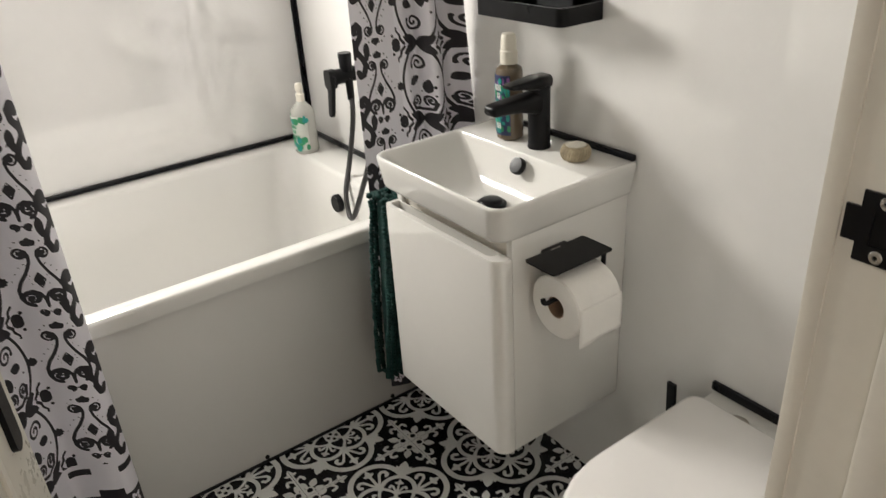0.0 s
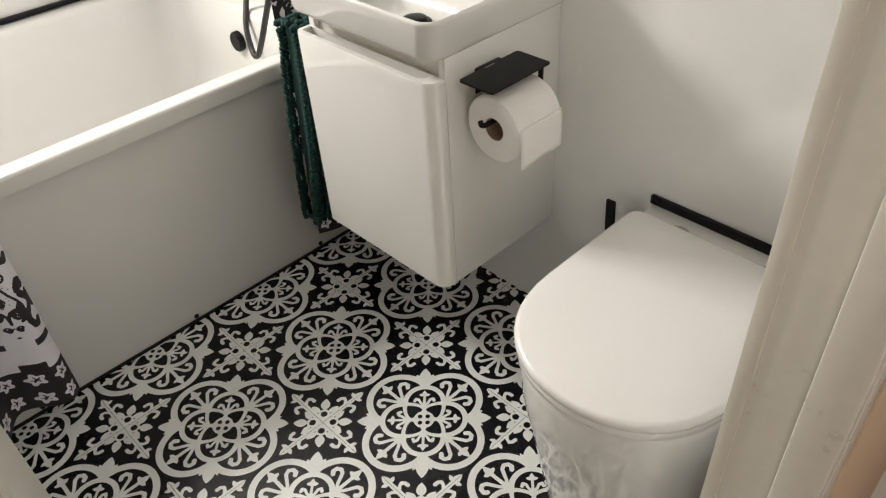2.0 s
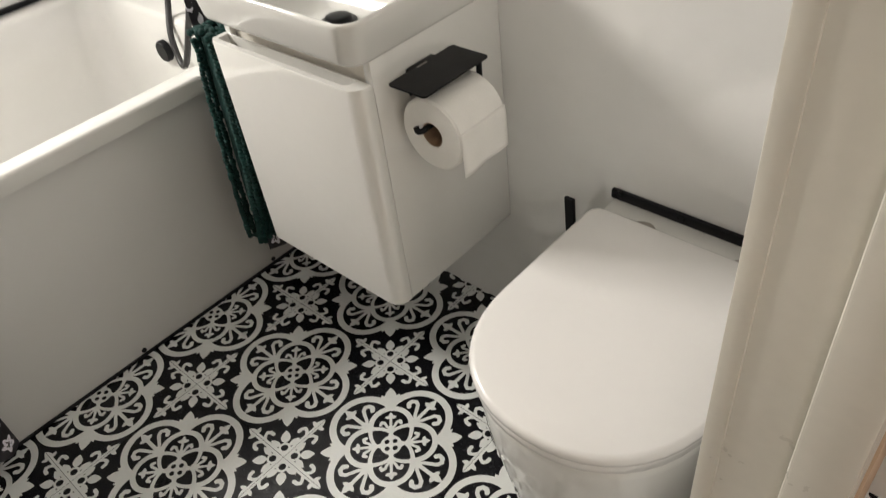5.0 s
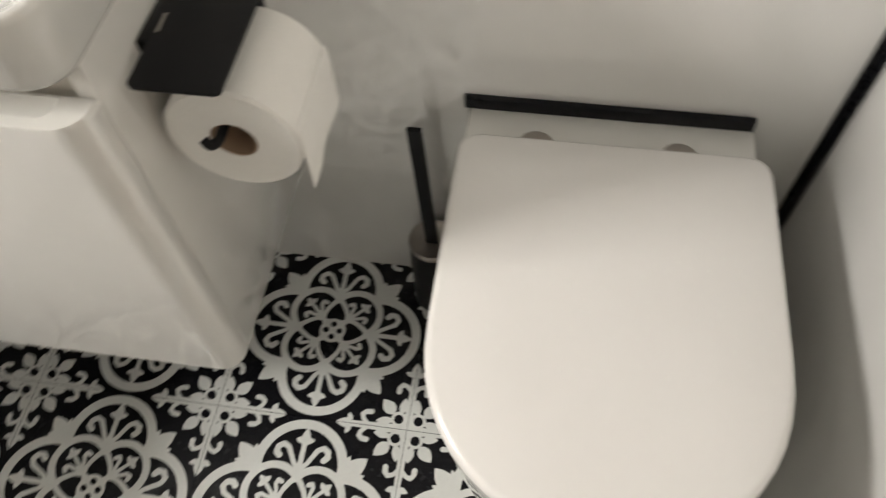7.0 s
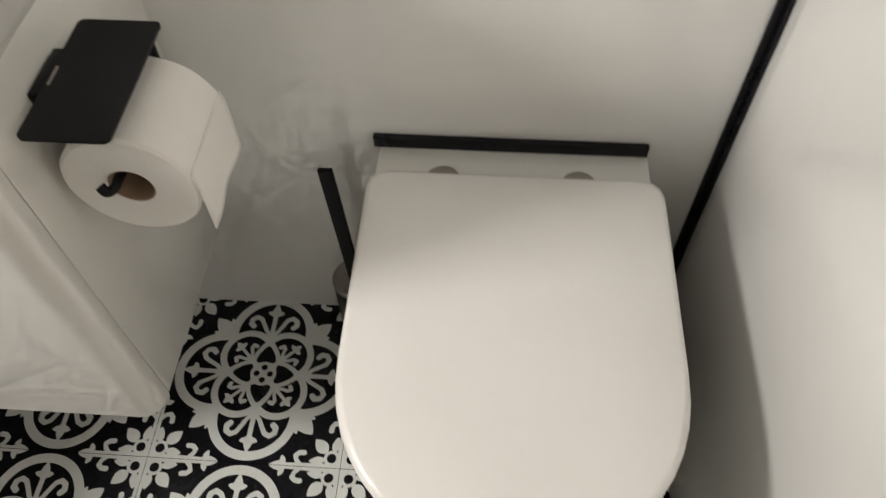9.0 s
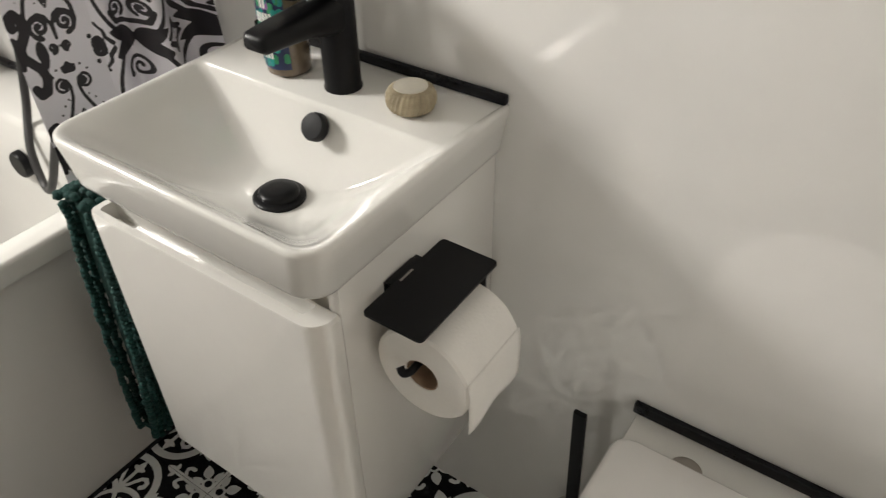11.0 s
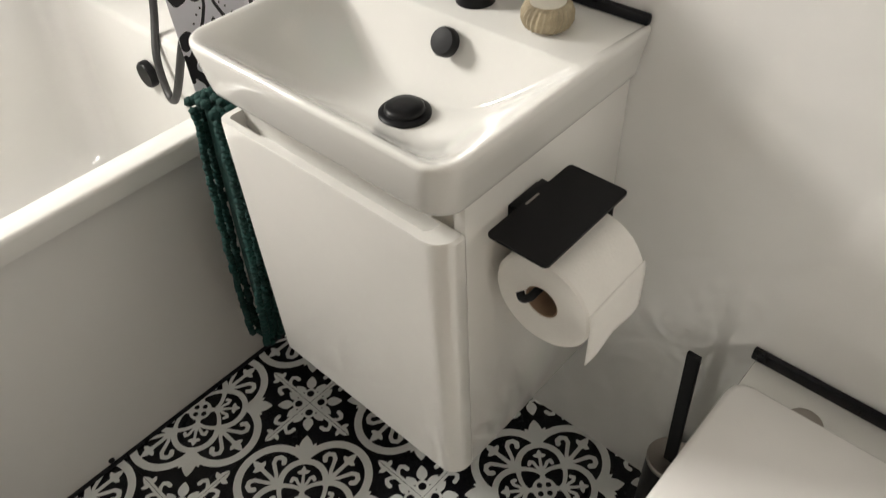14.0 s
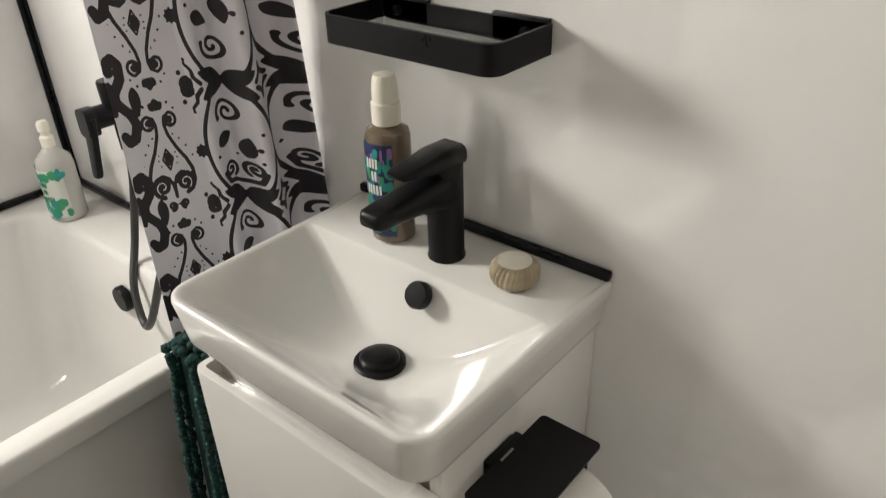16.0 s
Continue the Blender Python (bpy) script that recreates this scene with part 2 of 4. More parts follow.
def turned(strokes, leaves, a, ox=0.0, oy=0.0, flip=1):
    c, s = math.cos(radians(a)), math.sin(radians(a))
    rot = lambda p: (ox + c * p[0] * flip - s * p[1], oy + s * p[0] * flip + c * p[1])
    return [([rot(p) for p in pts], w0, w1) for pts, w0, w1 in strokes], [(*rot((x, y)), a + (t if flip == 1 else 180 - t), ln, wd) for x, y, t, ln, wd in leaves]


# ---- the room ----
XW, XE, YN, YS, ZC = -1.39, 0.645, 0.137, -1.56, 2.35
DOOR0, DOOR1, DOORH = -1.085, -0.460, 2.02  # door opening in the east wall

st = dict(kind="structure")
floor = tagged(boxes("floor", [(XW, XE + 0.12, YS, YN, -0.12, -0.004)], "seam"), "black and white patterned tile floor", "floor", **st)
wall_n = tagged(boxes("wall_north", [(XW - 0.12, XE + 0.12, YN, YN + 0.12, -0.12, ZC)], "panel"), "glossy white panelled bathroom wall", "wall", **st)
wall_s = tagged(boxes("wall_south", [(XW - 0.12, XE + 0.12, YS - 0.12, YS, -0.12, ZC)], "panel"), "glossy white panelled bathroom wall", "wall", **st)
wall_w = tagged(boxes("wall_west", [
    (XW - 0.12, XW, YS, YN, -0.12, WIN["z0"]), (XW - 0.12, XW, YS, YN, WIN["z1"], ZC),
    (XW - 0.12, XW, YS, WIN["y0"], WIN["z0"], WIN["z1"]), (XW - 0.12, XW, WIN["y1"], YN, WIN["z0"], WIN["z1"])], "panel"), "glossy white panelled wall beside the bath", "wall", **st)
wall_e = tagged(boxes("wall_east", [
    (XE, XE + 0.075, YS, DOOR0, -0.12, ZC), (XE, XE + 0.075, DOOR1 + 0.03, YN, -0.12, ZC), (XE, XE + 0.075, DOOR0, DOOR1 + 0.03, DOORH, ZC)], "panel"), "white bathroom wall with the doorway", "wall", **st)
tagged(boxes("ceiling", [(XW - 0.12, XE + 0.12, YS - 0.12, YN + 0.12, ZC, ZC + 0.1)], "plaster"), "plain white bathroom ceiling", "ceiling", **st)

# window in the west wall
win = thing("window_1", "white framed frosted window over the bath", "window", kind="structure", at=(XW - 0.06, WIN["y0"], WIN["z0"]))
y0, y1, z0, z1 = WIN["y0"], WIN["y1"], WIN["z0"], WIN["z1"]
fr = boxes("frame", [(XW - 0.09, XW - 0.05, y0, y0 + 0.04, z0, z1), (XW - 0.09, XW - 0.05, y1 - 0.04, y1, z0, z1), (XW - 0.09, XW - 0.05, y0 + 0.04, y1 - 0.04, z0, z0 + 0.04), (XW - 0.09, XW - 0.05, y0 + 0.04, y1 - 0.04, z1 - 0.04, z1)], "paint", bevel=0.004)
pane = boxes("pane", [(XW - 0.075, XW - 0.069, y0 + 0.04, y1 - 0.04, z0 + 0.04, z1 - 0.04)], "frosted")
pane.visible_shadow = False
own(win, fr, pane)

# black corner and edge trims
trim = tagged(new("trim_corner_west"), "black plastic corner trim", "trim", **st)
own(trim, boxes("strip", [(XW + 0.0005, XW + 0.016, YN - 0.005, YN - 0.0005, 0.55, ZC), (XW + 0.0005, XW + 0.005, YN - 0.016, YN - 0.005, 0.55, ZC)], "black_trim", bevel=0.0015))
trim = tagged(new("trim_corner_east"), "black plastic corner trim", "trim", **st)
own(trim, boxes("strip", [(XE - 0.014, XE - 0.0005, YN - 0.005, YN - 0.0005, 0, ZC), (XE - 0.005, XE - 0.0005, YN - 0.014, YN - 0.005, 0, ZC)], "black_trim", bevel=0.0015))
trim = tagged(new("trim_bath"), "black sealing trim round the bath edge", "trim", **st)
own(trim, boxes("strip", [(XW + 0.0005, XW + 0.014, YS, YN - 0.014, 0.549, 0.562), (XW + 0.0005, -0.62, YN - 0.014, YN - 0.0005, 0.549, 0.562)], "black_trim", bevel=0.003))
trim = tagged(new("trim_floor"), "thin dark joint along the bath panel", "trim", **st)
own(trim, boxes("strip", [(-0.625, -0.619, YS, YN, 0.0, 0.006)], "black_trim"))

# doorway: lining, stop, architrave, strike plate
jx0, jx1 = XE - 0.017, XE + 0.078
frame_ob = thing("door_frame", "cream painted wooden door frame with worn edges", "door frame", kind="structure", at=(XE, DOOR1, 0))
lining = boxes("lining", [(jx0, jx1, DOOR1, DOOR1 + 0.03, 0, DOORH), (jx0, jx1, DOOR0 - 0.03, DOOR0, 0, DOORH), (jx0, jx1, DOOR0 - 0.03, DOOR1 + 0.03, DOORH, DOORH + 0.03)], "paint", bevel=0.003)
stop = boxes("stop", [(jx0 + 0.058, jx1 - 0.001, DOOR1 - 0.012, DOOR1 - 0.0005, 0, DOORH), (jx0 + 0.058, jx1 - 0.001, DOOR0 + 0.0005, DOOR0 + 0.012, 0, DOORH)], "paint", bevel=0.003)
edge = boxes("edge_bead", [(jx0 + 0.0006, jx0 + 0.0150, DOOR1 - 0.0018, DOOR1 + 0.004, 0, DOORH - 0.001)], "paint", bevel=0.0016)
own(frame_ob, lining, stop, edge)
SZ = 1.11
sx = jx0 + 0.0265
plate = boxes("strike_plate", [
    (sx, sx + 0.008, DOOR1 - 0.0022, DOOR1 - 0.0003, SZ - 0.023, SZ + 0.023), (sx + 0.02, sx + 0.026, DOOR1 - 0.0022, DOOR1 - 0.0003, SZ - 0.023, SZ + 0.023),
    (sx + 0.008, sx + 0.02, DOOR1 - 0.0022, DOOR1 - 0.0003, SZ + 0.011, SZ + 0.023), (sx + 0.008, sx + 0.02, DOOR1 - 0.0022, DOOR1 - 0.0003, SZ - 0.023, SZ - 0.011),
    (sx - 0.009, sx, DOOR1 - 0.0022, DOOR1 - 0.0003, SZ - 0.011, SZ + 0.012), (sx + 0.007, sx + 0.021, DOOR1 - 0.0012, DOOR1 - 0.0002, SZ - 0.0115, SZ + 0.0115)], "black")
scr = [lathe("screw", [(0.0001, -0.0016), (0.0014, -0.0018), (0.0016, -0.0032), (0.0036, -0.0032), (0.0043, -0.0021)], "steel", (sx + 0.014, DOOR1, SZ + k * 0.0175), axis="y", n=14) for k in (-1, 1)]
own(frame_ob, plate, *scr)

# hall beyond the doorway, mostly unseen; wall openings added for the fill windows
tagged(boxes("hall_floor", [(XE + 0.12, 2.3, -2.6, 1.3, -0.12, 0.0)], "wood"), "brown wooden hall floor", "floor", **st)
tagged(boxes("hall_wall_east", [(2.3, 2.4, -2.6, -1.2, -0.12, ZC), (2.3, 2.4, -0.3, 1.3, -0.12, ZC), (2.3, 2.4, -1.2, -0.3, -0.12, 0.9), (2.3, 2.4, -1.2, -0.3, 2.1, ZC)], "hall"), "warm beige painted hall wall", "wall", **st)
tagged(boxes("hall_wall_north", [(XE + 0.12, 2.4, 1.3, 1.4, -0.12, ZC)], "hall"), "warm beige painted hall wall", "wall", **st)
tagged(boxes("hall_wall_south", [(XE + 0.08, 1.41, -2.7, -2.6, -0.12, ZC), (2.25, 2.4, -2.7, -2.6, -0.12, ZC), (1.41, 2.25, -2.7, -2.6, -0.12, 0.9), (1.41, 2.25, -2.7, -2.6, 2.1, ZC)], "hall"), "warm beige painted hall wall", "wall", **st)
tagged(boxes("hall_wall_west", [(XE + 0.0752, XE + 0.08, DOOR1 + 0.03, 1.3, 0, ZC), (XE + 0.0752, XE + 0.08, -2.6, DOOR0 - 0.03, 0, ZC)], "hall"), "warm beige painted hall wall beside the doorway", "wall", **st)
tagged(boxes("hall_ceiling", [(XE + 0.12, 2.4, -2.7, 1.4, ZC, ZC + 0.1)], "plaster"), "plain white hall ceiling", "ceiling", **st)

# added window around the east fill lamp, never in view
fill_win2 = thing("hall_fill_window", "white framed hall window, added unseen for fill light", "window", kind="structure", at=(2.36, -0.75, 0.9))
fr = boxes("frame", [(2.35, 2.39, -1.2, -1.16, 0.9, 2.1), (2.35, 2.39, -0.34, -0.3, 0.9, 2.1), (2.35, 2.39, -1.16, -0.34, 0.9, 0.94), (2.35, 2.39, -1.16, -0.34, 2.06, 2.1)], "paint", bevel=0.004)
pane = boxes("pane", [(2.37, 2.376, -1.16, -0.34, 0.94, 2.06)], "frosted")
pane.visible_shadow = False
own(fill_win2, fr, pane)

# added opening frame for the south fill lamp, out of view
fill_win3 = thing("hall_end_fill_window", "white framed hall end window, added unseen for fill light", "window", kind="structure", at=(1.83, -2.66, 0.9))
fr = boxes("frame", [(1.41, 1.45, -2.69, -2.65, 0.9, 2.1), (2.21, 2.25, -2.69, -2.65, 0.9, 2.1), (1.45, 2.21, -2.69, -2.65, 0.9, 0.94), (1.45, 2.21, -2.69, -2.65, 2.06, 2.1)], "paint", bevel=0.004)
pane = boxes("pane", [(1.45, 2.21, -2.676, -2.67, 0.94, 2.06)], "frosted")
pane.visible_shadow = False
own(fill_win3, fr, pane)

# door leaf, opened into the room
HINGE, LEAF, DANG = (XE - 0.012, DOOR0 + 0.01), 0.61, 165.0
door = thing("door_1", "cream painted panelled door standing open", "door", kind="structure", at=(HINGE[0], HINGE[1], 0))
door.rotation_euler = (0, 0, radians(DANG))


def door_parts():
    t = 0.035
    leaf = boxes("leaf", [(0, LEAF, 0.004, t - 0.004, 0.008, 1.98), (0, 0.095, 0, t, 0.008, 1.98), (LEAF - 0.095, LEAF, 0, t, 0.008, 1.98)] + [(0.095, LEAF - 0.095, 0, t, a, b) for a, b in ((0.008, 0.2), (0.85, 1.0), (1.87, 1.98))], "paint", door, bevel=0.003)
    bead = boxes("moulding", [(x, x + 0.012, y, y + 0.006, a, b) for x in (0.096, LEAF - 0.108) for y in (-0.001, t - 0.005) for a, b in ((0.2, 0.85), (1.0, 1.87))], "paint", door, bevel=0.002)
    for side in (-1, 1):
        yb = -0.006 if side < 0 else t
        h = loft("handle_plate", [[(x, yb + k * 0.006, z) for x, z in rrect(LEAF - 0.062, LEAF - 0.034, 0.81, 0.99, 0.013)] for k in (0, 1)], "black", door)


door_parts()

# ---- bath ----
ZB = 0.548
bath = thing("bathtub", "white acrylic bath with a plain grey-white front panel", "bathtub", at=(-1.0, -0.7, 0))
bx0, bx1, by0, by1 = XW + 0.002, -0.608, YS + 0.002, YN - 0.002
R3 = lambda pts, z: [(x, y, z) for x, y in pts]
tub = loft("tub", [
    R3(rrect(bx0, bx1, by0, by1, 0.006), ZB - 0.036), R3(rrect(bx0, bx1, by0, by1, 0.006), ZB - 0.008), R3(rrect(bx0 + 0.003, bx1 - 0.003, by0 + 0.003, by1 - 0.003, 0.006), ZB - 0.002), R3(rrect(bx0 + 0.008, bx1 - 0.008, by0 + 0.008, by1 - 0.008, 0.006), ZB),
    R3(rrect(bx0 + 0.055, bx1 - 0.045, by0 + 0.09, by1 - 0.115, 0.05), ZB), R3(rrect(bx0 + 0.062, bx1 - 0.052, by0 + 0.1, by1 - 0.122, 0.055), ZB - 0.004), R3(rrect(bx0 + 0.068, bx1 - 0.058, by0 + 0.11, by1 - 0.128, 0.06), ZB - 0.014),
    R3(rrect(bx0 + 0.085, bx1 - 0.075, by0 + 0.16, by1 - 0.145, 0.07), ZB - 0.15), R3(rrect(bx0 + 0.105, bx1 - 0.095, by0 + 0.24, by1 - 0.17, 0.08), ZB - 0.33),
    R3(rrect(bx0 + 0.13, bx1 - 0.12, by0 + 0.3, by1 - 0.2, 0.08), ZB - 0.375), R3(rrect(bx0 + 0.18, bx1 - 0.17, by0 + 0.36, by1 - 0.26, 0.07), ZB - 0.39)], "acrylic", smooth=50, cap0=False)
bpanel = boxes("front_panel", [(-0.645, -0.625, by0, by1, 0.004, ZB - 0.036)], "bath_panel", bevel=0.001)
over = lathe("overflow", [(0.001, -0.016), (0.024, -0.016), (0.027, -0.012), (0.027, 0.0)], "black", (-0.978, by1 - 0.138, 0.462), axis="y")
own(bath, tub, bpanel, over)
for k, y in enumerate((-0.472, -0.094, -0.85)):
    s_ob = lathe("screw_cap", [(0.0001, 0.006), (0.003, 0.0055), (0.0055, 0.003), (0.006, 0.0)], "black", (-0.625, y, 0.014), axis="x", n=16)
    own(bath, s_ob)

# ---- shower mixer ----
mx, mz = -0.994, 0.825
HOSE = [(mx + 0.016, YN - 0.06, mz - 0.07), (-0.955, 0.06, 0.70), (-0.947, 0.03, 0.59), (-0.917, -0.008, 0.522), (-0.885, -0.025, 0.472), (-0.855, -0.032, 0.462), (-0.825, -0.032, 0.495), (-0.800, -0.02, 0.56), (-0.785, 0.005, 0.645), (-0.775, 0.04, 0.80), (-0.77, 0.08, 1.2), (-0.77, 0.10, 1.75)]
mixer = thing("shower_mixer", "matt black wall-mounted bath shower mixer with hose", "mixer tap", at=(mx, YN, mz))
own(mixer,
    lathe("wall_plate", [(0.001, -0.012), (0.028, -0.012), (0.031, -0.008), (0.031, 0)], "black", (mx, YN - 0.0005, mz), axis="y"),
    lathe("body", [(0.001, -0.112), (0.019, -0.112), (0.021, -0.108), (0.021, -0.008)], "black", (mx, YN, mz - 0.005), axis="y"),
    loft("handle", [[(mx + 0.012 + x, YN - 0.105 + y, mz + z) for x, z in rrect(-0.018, 0.018, -0.03, 0.022, 0.012, 4)] for y in (0.0, -0.022)], "black", smooth=35),
    loft("lever", [[(mx + 0.016 + x, YN - 0.115 + y - 0.012 * t, mz + 0.005 - 0.11 * t) for x, y in rrect(-0.013 * w, 0.013 * w, -0.006, 0.006, 0.004, 3)] for t, w in ((0, 1.2), (0.1, 1.25), (0.6, 1.05), (0.92, 0.95), (1.0, 0.7))], "black", smooth=50),
    lathe("diverter", [(0.001, 0.05), (0.017, 0.05), (0.019, 0.046), (0.017, 0.0)], "black", (mx + 0.006, YN - 0.062, mz + 0.008)),
    lathe("outlet", [(0.001, -0.06), (0.010, -0.06), (0.011, -0.02), (0.011, 0.0)], "black", (mx + 0.012, YN - 0.06, mz - 0.012)),
    tube("hose", HOSE, 0.0075, "hose"))

# ---- vanity unit ----
cx0, cx1, cy0, cz0 = -0.392, -0.026, -0.191, 0.272
cab = thing("vanity_cabinet", "gloss white wall-hung vanity cabinet under the basin", "cabinet", at=(-0.2, YN, cz0))
ysm = -0.157
DT = 0.706
carc = boxes("body", [(cx0, cx0 + 0.016, ysm + 0.001, YN - 0.001, cz0, 0.744), (cx1 - 0.016, cx1, ysm + 0.001, YN - 0.001, cz0, 0.7535), (cx0 + 0.016, cx1 - 0.016, ysm + 0.001, YN - 0.001, cz0, cz0 + 0.016)], "lacquer", bevel=0.0012)
inner = boxes("rail", [(cx0 + 0.016, cx1 - 0.016, ysm + 0.010, ysm + 0.024, cz0 + 0.016, 0.742)], "recess", bevel=0.001)
prof = rrect(cx0, cx1, cy0, ysm, [0.001, 0.001, 0.012, 0.026], 8)
inn = rrect(cx0 + 0.010, cx1 - 0.030, cy0 + 0.010, ysm - 0.002, [0.001, 0.001, 0.006, 0.014], 8)
mid = [((a[0] + b[0]) / 2, (a[1] + b[1]) / 2) for a, b in zip(prof, inn)]
dr = loft("door", [R3(prof, cz0), R3(prof, DT - 0.004), R3([(p[0] * 0.8 + q[0] * 0.2, p[1] * 0.8 + q[1] * 0.2) for p, q in zip(prof, mid)], DT), R3(inn, DT), R3([(x, y + 0.004 * (y < -0.17)) for x, y in inn], DT - 0.026)], "lacquer", smooth=35)
own(cab, carc, inner, dr)

# basin
ZR = 0.812
ax0, ax1, ay0, ay1 = -0.410, -0.010, -0.201, YN - 0.0005
basin = thing("washbasin", "white glazed ceramic washbasin with a black tap ledge", "basin", at=(-0.2, 0, 0.762))
BACK = [0.002, 0.002]
rings = [R3(rrect(ax0 + 0.12, ax1 - 0.12, ay0 + 0.09, -0.02, 0.03, 8), 0.700),
         R3(rrect(ax0 + 0.05, ax1 - 0.05, ay0 + 0.060, ay1 - 0.1, 0.03, 8), 0.722)]
# apron: underside, rounded foot, nearly upright face, rounded rim
for dx, dy, z, q in ((0.030, 0.044, 0.7430, 0.024), (0.018, 0.020, 0.7425, 0.026), (0.0125, 0.0125, 0.7440, 0.030), (0.0105, 0.0085, 0.7480, 0.032), (0.0095, 0.0065, 0.754, 0.033), (0.004, 0.0028, 0.785, 0.034), (0.0, 0.0, ZR - 0.006, 0.035), (0.0010, 0.0010, ZR - 0.002, 0.034), (0.0035, 0.0035, ZR, 0.032)):
    rings.append(R3(rrect(ax0 + dx, ax1 - dx, ay0 + dy, ay1, BACK + [q, q], 8), z))
rings.append(R3(rrect(ax0 + 0.0065, ax1 - 0.0065, ay0 + 0.0065, 0.022, [0.010, 0.010, 0.029, 0.029], 8), ZR - 0.0003))
# bowl: long even slopes that flatten towards the waste
for i in range(15):
    q = i / 14
    dep = 0.003 + 0.086 * math.sin(math.pi / 2 * q) ** 1.12
    rings.append(R3(rrect(ax0 + 0.011 + 0.149 * q, ax1 - 0.011 - 0.149 * q, ay0 + 0.011 + 0.114 * q, 0.0195 - 0.0555 * q ** 1.3, [0.012 + 0.004 * q] * 2 + [0.027 - 0.008 * q] * 2, 8), ZR - dep))
bowl = loft("bowl", rings, "ceramic", smooth=75)
BZ = ZR - 0.089
plug = lathe("waste_plug", [(0.031, -0.004), (0.031, 0.004), (0.029, 0.006), (0.024, 0.0065), (0.0235, 0.010), (0.021, 0.0125), (0.012, 0.0135), (0.001, 0.014)], "black", (-0.2, -0.060, BZ), n=40)
ov = lathe("overflow", [(0.001, -0.008), (0.015, -0.0075), (0.017, -0.004), (0.017, 0.004)], "black", (0, 0, 0), axis="y")
ov.matrix_world = pose(-0.19, 0.002, ZR - 0.022, -34, 0, 0)
own(basin, bowl, plug)
bpy.context.view_layer.update()
ov.parent = basin
ov.matrix_parent_inverse = Matrix.Translation(-basin.location)
trim = tagged(new("trim_basin"), "black sealing trim behind the basin", "trim", **st)
own(trim, boxes("strip", [(ax0, ax1 - 0.001, YN - 0.011, YN - 0.0008, ZR + 0.0005, ZR + 0.013)], "black_trim", bevel=0.003))

# basin tap
tx, ty = -0.199, 0.066
tap = thing("basin_tap", "matt black single-lever basin mixer tap", "tap", at=(tx, ty, ZR))
body = lathe("body", [(0.023, 0), (0.0235, 0.002), (0.022, 0.006), (0.022, 0.122), (0.021, 0.124), (0.001, 0.124)], "black", (tx, ty, ZR), n=40)


def spout_ring(y, zc, w, h):
    return [(tx + x, y, z) for x, z in rrect(-w, w, zc - h, zc + h, min(w, h) * 0.75, 4)]


spout = loft("spout", [spout_ring(ty + 0.0, ZR + 0.090, 0.020, 0.026), spout_ring(ty - 0.02, ZR + 0.094, 0.021, 0.022), spout_ring(ty - 0.06, ZR + 0.098, 0.0205, 0.0145), spout_ring(ty - 0.1, ZR + 0.099, 0.0195, 0.0115), spout_ring(ty - 0.120, ZR + 0.099, 0.0175, 0.0105), spout_ring(ty - 0.126, ZR + 0.099, 0.012, 0.006)], "black", smooth=60)
lever = loft("lever", [spout_ring(ty + 0.022, ZR + 0.131, 0.012, 0.009), spout_ring(ty + 0.017, ZR + 0.131, 0.020, 0.0125), spout_ring(ty - 0.015, ZR + 0.1315, 0.0215, 0.0125), spout_ring(ty - 0.05, ZR + 0.133, 0.0175, 0.0075), spout_ring(ty - 0.075, ZR + 0.1345, 0.0155, 0.005), spout_ring(ty - 0.081, ZR + 0.135, 0.012, 0.003)], "black", smooth=60)
own(tap, body, spout, lever)


# bottles: rounded flat-shouldered cylinder, wrap label, pump
def wrap(name, mat, at, r, a0, a1, z0, z1, wob=0.0, n=14):
    v, f = [], []
    for i in range(n + 1):
        a = radians(a0 + (a1 - a0) * i / n)
        dz = wob * math.sin(math.pi * i / n)
        v += [(at[0] + r * math.cos(a), at[1] + r * math.sin(a), at[2] + z0 - dz), (at[0] + r * math.cos(a), at[1] + r * math.sin(a), at[2] + z1 + dz)]
        v += [(at[0] + (r - 0.0006) * math.cos(a), at[1] + (r - 0.0006) * math.sin(a), at[2] + z0 - dz), (at[0] + (r - 0.0006) * math.cos(a), at[1] + (r - 0.0006) * math.sin(a), at[2] + z1 + dz)]
    for i in range(n):
        k = 4 * i
        f += [(k, k + 4, k + 5, k + 1), (k + 2, k + 3, k + 7, k + 6), (k + 1, k + 5, k + 7, k + 3), (k, k + 2, k + 6, k + 4)]
    return make(name, v, f, mat, smooth=40)


sb = (-0.284, 0.064, ZR)
soap_b = thing("soap_bottle", "amber hand wash bottle with a colourful label and cream pump", "bottle", at=sb)
r = 0.0275
parts = [lathe("body", [(r - 0.004, 0), (r, 0.004), (r, 0.138), (r - 0.002, 0.145), (r - 0.010, 0.150), (0.012, 0.153), (0.012, 0.156)], "amber", sb, n=40),
         lathe("cap", [(0.0175, 0.153), (0.0175, 0.178), (0.0155, 0.180), (0.0155, 0.192), (0.0150, 0.203), (0.0125, 0.211), (0.001, 0.213)], "cap", sb, n=32),
         wrap("label", "navy", sb, r + 0.0008, 205, 322, 0.012, 0.134)]
rnd = random.Random(4)
for k in range(110):
    a, z, w = rnd.uniform(207, 312), rnd.uniform(0.014, 0.120), rnd.uniform(4, 15)
    parts.append(wrap("label_leaf", rnd.choice(["teal", "teal", "teal", "teal", "purple", "leafgreen", "navy"]), sb, r + 0.0012 + k * 0.000012, a, min(a + w, 321), z, z + rnd.uniform(0.003, 0.012), 0.002, 5))
